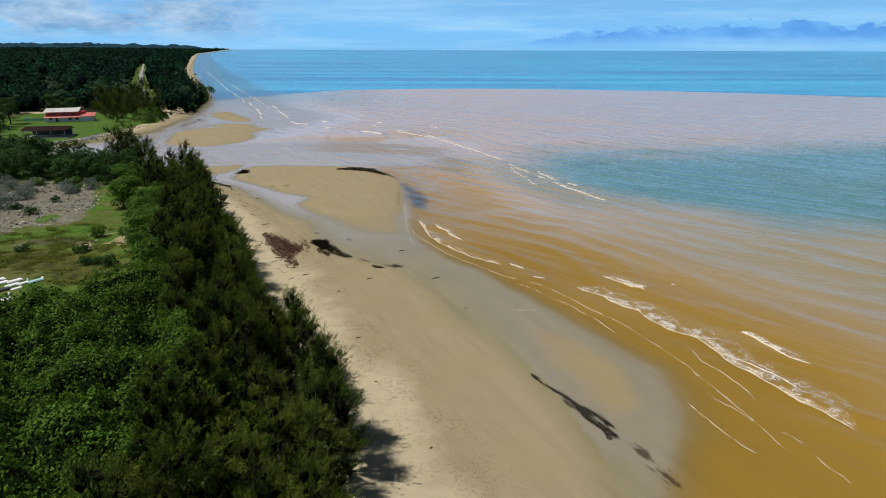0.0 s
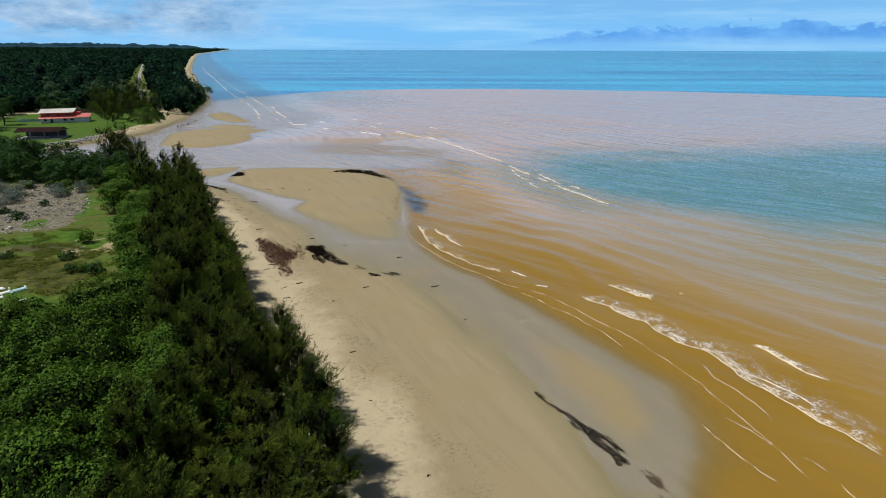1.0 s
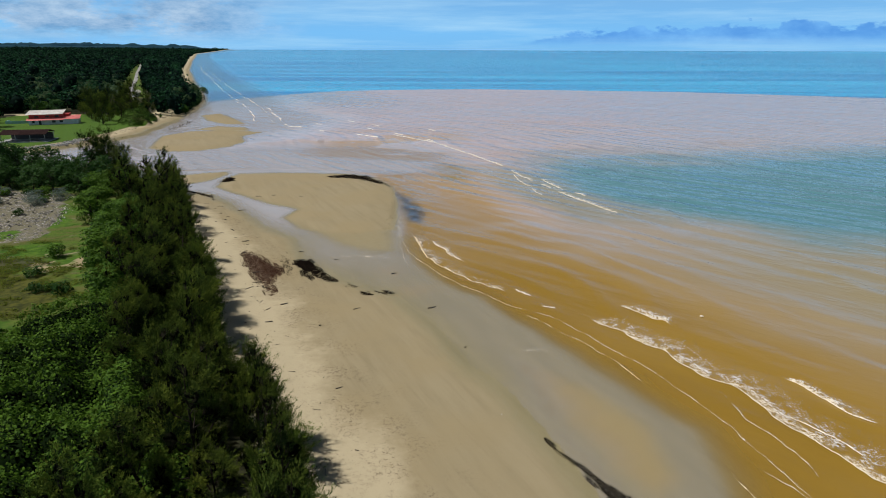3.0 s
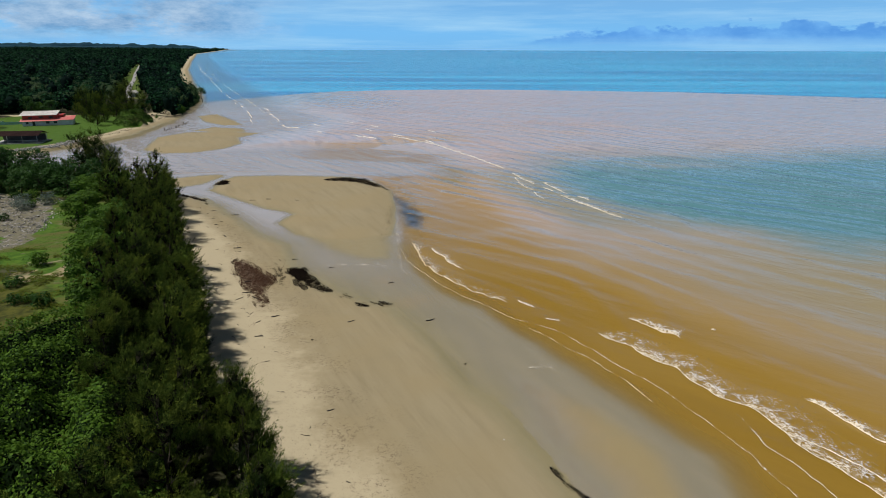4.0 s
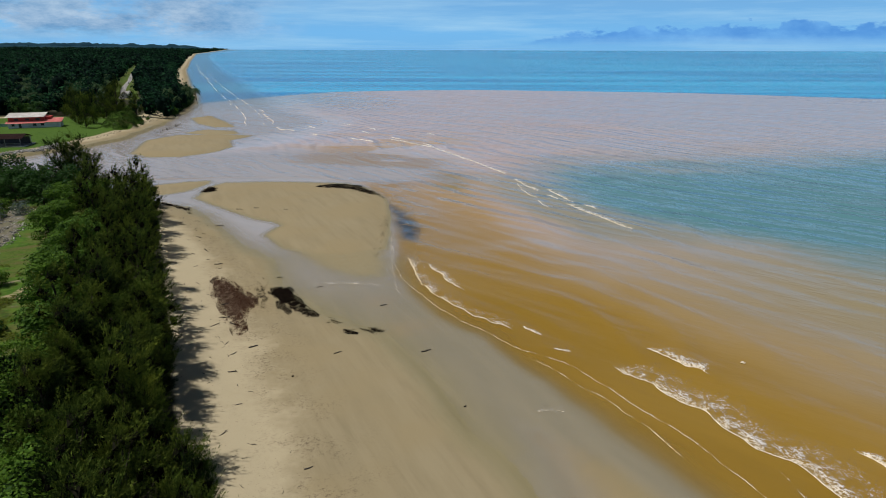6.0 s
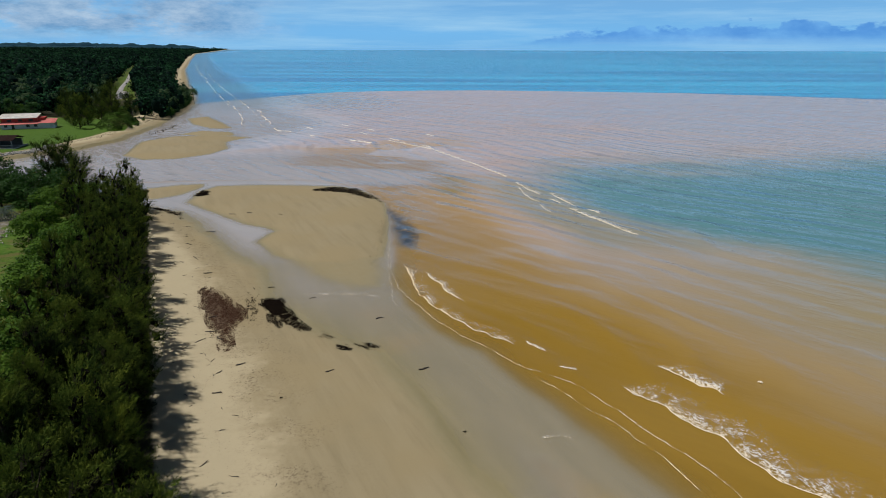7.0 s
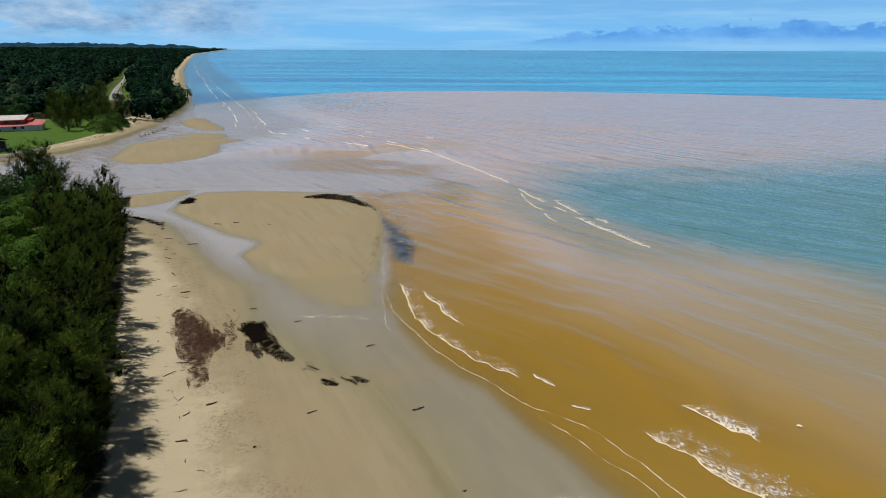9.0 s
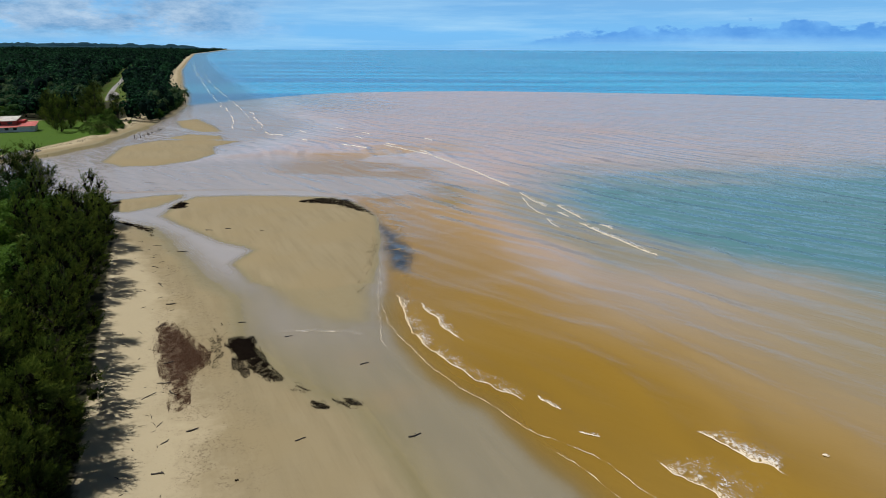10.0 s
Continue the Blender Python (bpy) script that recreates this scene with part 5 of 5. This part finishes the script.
M_RED = plain_material("red painted wall", (0.4, 0.03, 0.025), (0.5, 0.05, 0.04), 1.2, 0.6, 0.1)
M_REDROOF = plain_material("faded red roof sheet", (0.5, 0.1, 0.09), (0.62, 0.2, 0.18), 1.0, 0.55, 0.1)
M_WHITE = plain_material("weathered white wall", (0.55, 0.56, 0.56), (0.7, 0.7, 0.68), 1.0, 0.8, 0.1)
M_TIN = plain_material("weathered tin roof", (0.45, 0.42, 0.38), (0.68, 0.65, 0.6), 0.8, 0.5, 0.15)
M_BROWN = plain_material("dark brown roof sheet", (0.022, 0.012, 0.012), (0.038, 0.022, 0.02), 1.5, 1.0, 0.2, gloss=0.03)
M_BLUE = plain_material("blue roof sheet", (0.05, 0.2, 0.5), (0.09, 0.3, 0.62), 1.0, 0.5, 0.1)
M_DARK = plain_material("shaded opening", (0.012, 0.012, 0.013), (0.03, 0.03, 0.03), 2.0, 0.4, 0.1)
M_CONCRETE = plain_material("grey concrete", (0.27, 0.27, 0.26), (0.42, 0.41, 0.39), 0.9, 0.85, 0.2)
M_TEAL = plain_material("faded turquoise wall", (0.22, 0.42, 0.4), (0.34, 0.5, 0.48), 1.0, 0.7, 0.1)
M_ASPHALT = plain_material("sun-bleached road", (0.22, 0.215, 0.21), (0.31, 0.3, 0.29), 0.4, 0.85, 0.1)


def red_house():
    house = tagged(new("house"), "red-walled house with weathered tin roof and white base", "house")
    part("lower_wall", boxes((0, 0, 0, 15, 9, 2.0)), M_WHITE, house, "greyish white lower wall")
    part("upper_wall", boxes((0.2, 1.2, 2.0, 12.6, 8.8, 4.3), (12.6, 3.2, 2.0, 14.6, 8.8, 4.0)), M_RED, house, "red painted upper wall")
    part("awning", ribbed_roof(-0.6, -1.3, 1.95, 13.2, 1.2, 2.65), M_REDROOF, house, "pale red awning roof")
    part("roof", ribbed_roof(-0.9, 0.4, 4.2, 12.8, 9.2, 5.3), M_TIN, house, "weathered white and rusty tin roof")
    part("wing_roof", ribbed_roof(12.8, -1.2, 2.2, 19.0, 5.6, 3.3), M_REDROOF, house, "pinkish red roof of the side wing")
    part("wing_wall", boxes((13.2, -0.4, 0, 18.4, 5.2, 2.3)), M_WHITE, house, "white wall of the side wing")
    for x0, w, z0, h in ((3.6, 1.1, 0, 1.95), (8.5, 1.4, 0.8, 1.0), (11.2, 1.4, 0.8, 1.0), (1.2, 1.2, 0.8, 1.0)):
        nm = "door" if z0 == 0 else "window"
        frm = part(nm, boxes((x0, -0.07, z0, x0 + 0.08, 0.02, z0 + h), (x0 + w - 0.08, -0.07, z0, x0 + w, 0.02, z0 + h),
                             (x0 + 0.08, -0.07, z0 + h - 0.08, x0 + w - 0.08, 0.02, z0 + h)), M_WHITE, house)
        part("panel" if z0 == 0 else "pane", boxes((x0 + 0.08, -0.03, z0, x0 + w - 0.08, -0.008, z0 + h - 0.08)), M_DARK, frm, "dark opening")
    for x0 in (2.2, 6.0, 9.6):
        part("window", boxes((x0, 1.12, 2.9, x0 + 1.5, 1.195, 3.7)), M_DARK, house, "dark upper window")
    house.matrix_basis = pose(-183.5, 256.4, ground_z(-176, 262) - 0.05, 0, 0, 24)


def shelter():
    hut = tagged(new("shelter"), "open shelter with a dark brown sheet roof", "shelter")
    part("roof", ribbed_roof(0, 0, 2.5, 15, 4.4, 3.7), M_BROWN, hut, "dark brown sheet roof")
    part("roof", ribbed_roof(0, 8.8, 2.5, 15, 4.4, 3.7), M_BROWN, hut, "dark brown sheet roof")
    for x0 in (0.5, 5.0, 9.6, 14.2):
        for y0 in (0.5, 8.0):
            part("post", boxes((x0, y0, 0, x0 + 0.18, y0 + 0.18, 2.62)), M_CONCRETE, hut)
    part("back_wall", boxes((0.7, 7.6, 0, 14.2, 7.8, 2.4)), M_DARK, hut, "dark boarded back wall")
    part("floor_slab", boxes((-0.3, -0.3, -0.3, 15.3, 9.1, 0.12)), M_CONCRETE, hut, "grey concrete slab")
    part("rail", boxes((0.7, 0.55, 0.85, 14.2, 0.61, 0.93)), M_WHITE, hut, "pale hand rail")
    hut.matrix_basis = pose(-160.5, 209.5, ground_z(-153, 214) + 0.1, 0, 0, 13)


def cottage(x, y, w, d, turn, material, label):
    cot = tagged(new("cottage"), label, "house")
    part("wall", boxes((0, 0, 0, w, d, 2.6)), M_WHITE, cot)
    part("roof", ribbed_roof(-0.5, -0.5, 2.5, w + 0.5, d / 2, 4.1), material, cot)
    part("roof", ribbed_roof(-0.5, d + 0.5, 2.5, w + 0.5, d / 2, 4.1), material, cot)
    part("door", boxes((w * 0.4, -0.05, 0, w * 0.4 + 0.9, -0.005, 2.05)), M_DARK, cot)
    part("window", boxes((w * 0.7, -0.05, 0.9, w * 0.7 + 1.2, -0.005, 1.9)), M_DARK, cot)
    cot.matrix_basis = pose(x, y, ground_z(x, y) - 0.02, 0, 0, turn)


red_house()
shelter()
COTTAGES = ((-216, 342, 9, 7, 12, M_BLUE, "cottage with a bright blue sheet roof among trees"),
            (-222, 414, 11, 3, 104, M_TIN, "long pale roofed cottage beside the road"),
            (-307, 480, 7, 6, 5, M_TIN, "small white roofed cottage among the palms"),
            (-224, 364, 7, 6, 20, M_TIN, "small grey roofed cottage among trees"))
for c in COTTAGES:
    cottage(*c)
wall = tagged(part("garden_wall", boxes((0, 0, 0, 11, 0.2, 1.2), (0, 0.2, 0, 0.2, 7, 1.2)), M_TEAL), "low faded turquoise garden wall beside the house", "wall")
wall.matrix_basis = pose(-196, 259.5, ground_z(-192, 263) - 0.05, 0, 0, 24)

# rock revetment along the far bank
rng = np.random.default_rng(23)
BANK = ((-176, 197), (-156, 196.5), (-144, 199.5), (-138, 210), (-137, 221))
bd = np.concatenate([[0], np.cumsum([math.dist(a, b) for a, b in zip(BANK, BANK[1:])])])
q = rng.uniform(0, bd[-1], 1100)
x = np.interp(q, bd, [p[0] for p in BANK]) + rng.normal(size=len(q)) * 1.5
y = np.interp(q, bd, [p[1] for p in BANK]) + rng.normal(size=len(q)) * 1.0
size = rng.uniform(0.2, 0.55, len(q))
v, f = chunks(x, y, heights(x, y) + size * 0.3, size, rng, 0.75)
tagged(piece("rock_wall", tri_mesh("rock_wall", v, f, M_ROCK)), "grey rock revetment along the river bank", "rocks", "", "stuff")

M_POST = plain_material("grey timber", (0.06, 0.05, 0.04), (0.14, 0.12, 0.1), 4.0, 0.9)
for i in range(24):
    k = i / 23 + rng.normal() * 0.02
    x, y = -123.6 - 5 * max(k - 0.25, 0) + rng.normal() * 0.6, 257 + 30 * k + rng.normal() * 0.6
    h = rng.uniform(0.2, 0.7) * (2.0 if i in (0, 3, 8) else 1.0)
    v, f = tube([(0, 0, -0.3), (rng.normal() * 0.04, 0.03, h * 0.6), (rng.normal() * 0.1, rng.normal() * 0.1, h), (0, 0, h + 0.02)], [0.15, 0.14, 0.12, 0.02], 7)
    ob = piece("timber_post", tri_mesh("timber_post", v, f, M_POST, True))
    ob.matrix_basis = pose(x, y, ground_z(x, y), 0, 0, 40 * i)
    tagged(ob, "worn grey timber post standing in wet sand", "post", "old timber posts")


# ---- graves on the clearing ----
def grave(x, y, turn, k, material, label, stone):
    tomb = tagged(new("grave"), label, "grave", "graves in the grass")
    part("plinth", boxes((-0.62, -1.15, 0, 0.62, 1.15, 0.22)), material, tomb)
    part("slab", boxes((-0.45, -0.98, 0.22, 0.45, 0.98, 0.31)), material, tomb)
    if stone:
        bm = boxes((-0.36, 0.96, 0.22, 0.36, 1.12, stone))
        bmesh.ops.bevel(bm, geom=[e for e in bm.edges if e.calc_length() < 0.2 and e.verts[0].co.z > 0.5], offset=0.12, segments=3, affect="EDGES")
        part("headstone", bm, M_WHITE, tomb)
    tomb.matrix_basis = Matrix.LocRotScale((x, y, ground_z(x, y) - 0.03), Euler((0, 0, radians(turn))), (k, k, k))


for x, y, turn, k in ((-62.0, 73.8, -33, 0.8), (-63.3, 72.9, -35, 0.82), (-61.2, 72.3, -30, 0.75), (-64.6, 74.0, -36, 0.8), (-56.3, 70.9, -50, 0.4)):
    grave(x, y, turn, k, M_WHITE, "low white rendered grave slab in the grass", 0)
for x, y, turn, k in ((-60.2, 73.0, -32, 0.6), (-59.8, 71.2, -34, 0.55), (-58.7, 67.2, -33, 0.85)):
    grave(x, y, turn, k, M_WHITE, "white grave with a rounded headstone in the grass", 1.05)
grave(-59.0, 73.9, -32, 0.85, M_TEAL, "pale blue grave with a white headstone in the grass", 0.5)
for x, y in ((-61.2, 70.6), (-57.0, 66.9)):
    grave(x, y, -34, 0.75, M_DARK, "dark grey stone grave slab in the grass", 0)

# ---- road ----
rd = np.concatenate([[0], np.cumsum([math.dist(a, b) for a, b in zip(ROAD, ROAD[1:])])])
q = np.arange(0, rd[-1], 4.0)
c = np.stack([np.interp(q, rd, [p[i] for p in ROAD]) for i in (0, 1)], 1)
t = unit(np.gradient(c, axis=0))
sidev = np.stack([t[:, 1], -t[:, 0]], 1)
rows = [np.concatenate([c + sidev * o, (heights(c[:, 0], c[:, 1]) + dz)[:, None]], 1) for o, dz in ((-1.9, 0.0), (-1.6, 0.22), (0, 0.3), (1.6, 0.22), (1.9, 0.0))]
v = np.stack(rows, 1).reshape(-1, 3)
i = (np.arange(len(q) - 1)[:, None] * 5 + np.arange(4)[None]).ravel()
tagged(piece("road", tri_mesh("road", v, np.stack([i, i + 1, i + 6, i + 5], 1), M_ASPHALT, True)), "pale sun-bleached coast road between the trees", "road", "", "structure")


# ---- palms, and the woods beyond ----
def palm(seed, height, label):
    rng = np.random.default_rng(seed)
    tree = tagged(new("coconut_palm"), label, "palm tree", "palms")
    ts = np.linspace(0, 1, 7)
    stem = np.stack([0.6 * ts**2, 0.2 * np.sin(ts * 3), ts * height], 1)
    piece("trunk", tri_mesh("trunk", *tube(stem, 0.16 * (1 - 0.4 * ts), 7), M_BARK, True), tree, "slim grey ringed trunk")
    vs, fs, k = [], [], 0
    for i in range(18):
        az, lift = i * 2.4, rng.uniform(-0.1, 1.1)
        q = np.linspace(0, 1, 8)
        ln = rng.uniform(2.6, 3.6)
        rib = stem[-1] + np.stack([np.cos(az) * ln * q, np.sin(az) * ln * q, ln * (lift * q - 1.0 * q**2)], 1)
        sd = np.array([-math.sin(az), math.cos(az), 0])
        for j in range(7):
            for sgn in (-1, 1):
                w = 0.75 * math.sin(0.4 + 2.5 * q[j])
                tip = rib[j] + sgn * sd * w + (rib[j + 1] - rib[j]) * 1.1 + np.array([0, 0, -0.35 * w])
                vs += [rib[j], rib[j + 1], tip]
                fs.append((k, k + 1, k + 2))
                k += 3
    piece("crown", tri_mesh("crown", vs, fs, M_PALM), tree, "drooping feathered fronds")
    return tree


rng = np.random.default_rng(29)
palms = [palm(71, 8.5, "tall coconut palm near the far shore"), palm(72, 6.5, "young coconut palm among dark trees"), palm(73, 7.5, "coconut palm with drooping fronds")]
spots = [(-164, 372), (-170, 386), (-161, 360), (-176, 400), (-181, 412), (-164, 352), (-182, 396), (-190, 428), (-158, 346), (-172, 372), (-166, 392), (-178, 418)]
for _ in range(150):
    y = rng.uniform(320, 620)
    spots.append((rng.uniform(-0.72 * y, -0.56 * y), y))
scatter(palms, spots, rng, 0.9, 1.25)


def woods(y0, y1, gap, leaf_count, leaf_size, radius, seed, label):
    """Close-set crowns, each a ragged cloud of leaf clumps round a dark heart."""
    rng = np.random.default_rng(seed)
    ys = np.arange(y0, y1, gap)
    pts = [np.stack([np.arange(-0.81 * yy - 18, min(coast_x(yy), -120) + 16, gap), np.full(len(np.arange(-0.81 * yy - 18, min(coast_x(yy), -120) + 16, gap)), yy)], 1) for yy in ys]
    p = np.concatenate(pts)
    p += rng.uniform(-0.5, 0.5, p.shape) * gap
    x, y = p[:, 0], p[:, 1]
    ok = (lie(x, y)["shore"] > 1.5 + 10.5 * smooth(y, 425, 520)) & (inside(x, y, LAWN) < -2) & (inside(x, y, RUBBLE) < -4) & (inside(x, y, GRASS) < -4)
    ok &= (to_road(x, y) > 6.0 + radius * 0.6) & (to_road(x, y, LANE) > 12) & ((y > 303) | (x < -218)) 
    for cx, cy, w, d, *_ in COTTAGES:
        ok &= ~((np.abs(x - cx) < 9) & (y > cy - 16) & (y < cy + min(w, 12)))
    x, y = x[ok], y[ok]
    n = len(x)
    r = radius * rng.uniform(0.5, 1.25, n) * (1 + 0.55 * (rng.random(n) < 0.16))
    tall = r * rng.uniform(1.5, 2.5, n) * (0.5 if y0 > 1500 else 0.75 if y0 > 900 else 1.0)
    z = heights(x, y) + tall
    c = np.stack([x, y, z - r * 0.6], 1)
    d = unit(rng.normal(size=(n, leaf_count, 3)) + np.array([0, 0, 0.25]))
    wob = 1 + 0.35 * np.sin(d[..., 0:1] * 5 + x[:, None, None]) * np.cos(d[..., 1:2] * 5 + y[:, None, None])
    at = c[:, None] + d * r[:, None, None] * wob * rng.uniform(0.75, 1.08, (n, leaf_count, 1)) * np.array([1, 1, 1.25])
    nor = unit(d + rng.normal(size=d.shape) * 0.5 + np.array([0, 0, 0.4]))
    v1, f1 = leaves(at.reshape(-1, 3), nor.reshape(-1, 3), np.repeat(leaf_size * rng.uniform(0.7, 1.3, n), leaf_count) * rng.uniform(0.6, 1.3, n * leaf_count), rng, 0.85)
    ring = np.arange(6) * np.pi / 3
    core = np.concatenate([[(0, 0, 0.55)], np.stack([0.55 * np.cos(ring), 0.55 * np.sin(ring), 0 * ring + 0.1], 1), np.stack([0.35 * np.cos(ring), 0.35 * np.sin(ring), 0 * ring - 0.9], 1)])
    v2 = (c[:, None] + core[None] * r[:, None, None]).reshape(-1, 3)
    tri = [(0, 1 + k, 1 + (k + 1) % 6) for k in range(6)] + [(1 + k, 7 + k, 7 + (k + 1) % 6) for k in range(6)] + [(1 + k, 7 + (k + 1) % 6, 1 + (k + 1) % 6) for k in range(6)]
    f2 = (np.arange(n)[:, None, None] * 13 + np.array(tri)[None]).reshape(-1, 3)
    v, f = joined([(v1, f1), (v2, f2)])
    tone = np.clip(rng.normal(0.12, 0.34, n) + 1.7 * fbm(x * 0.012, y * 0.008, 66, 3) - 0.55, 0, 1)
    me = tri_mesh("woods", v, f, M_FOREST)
    # tone 0 darkens the hearts: inner canopy shade put into the colour
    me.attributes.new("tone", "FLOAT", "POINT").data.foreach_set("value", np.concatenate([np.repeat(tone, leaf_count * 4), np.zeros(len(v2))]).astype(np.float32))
    tagged(piece("woods", me), label, "forest", "", "stuff")


woods(175, 520, 6.4, 52, 1.35, 3.6, 81, "dense dark green woods and palm groves inland")
woods(520, 1000, 8.4, 26, 2.4, 4.6, 82, "dark green forest canopy stretching along the coast")
woods(1000, 1700, 11.0, 16, 3.7, 5.5, 83, "distant dark green forest canopy")
woods(1700, 4700, 24.0, 9, 6.0, 5.2, 84, "distant dark forest towards the horizon")

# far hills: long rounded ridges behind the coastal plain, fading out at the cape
# the hills' blue is distance haze put into the base colour
M_HILL = plain_material("far hills in painted haze", (0.016, 0.046, 0.066), (0.026, 0.064, 0.088), 0.012, 1.0, 0.0, gloss=0.0)
for k, (away, lift, seed, label) in enumerate(((4870, 1.0, 5, "far wooded hills along the horizon, blue with painted haze"), (4800, 0.55, 11, "lower foothills along the horizon, dark blue with painted haze"))):
    az = np.linspace(-0.86, -0.385, 420)
    swell = fbm(az * 30, az * 0 + seed, 140 + seed, 4) * 0.4 + fbm(az * 110, az * 0 + seed, 150 + seed, 3) * 0.35 + 0.35
    crest = 46 * lift * smooth(-az, 0.385, 0.45) ** 0.8 * swell + 5 * fbm(az * 420, az * 0, 160 + seed, 2)
    prof = ((0.0, 0.0), (14, 0.55), (28, 0.86), (44, 1.0), (60, 0.8))
    v = np.stack([np.stack([np.sin(az) * (away + d), np.cos(az) * (away + d), 24 + (crest + 8) * h], 1) for d, h in prof], 1).reshape(-1, 3)
    i = (np.arange(len(az) - 1)[:, None] * 5 + np.arange(4)[None]).ravel()
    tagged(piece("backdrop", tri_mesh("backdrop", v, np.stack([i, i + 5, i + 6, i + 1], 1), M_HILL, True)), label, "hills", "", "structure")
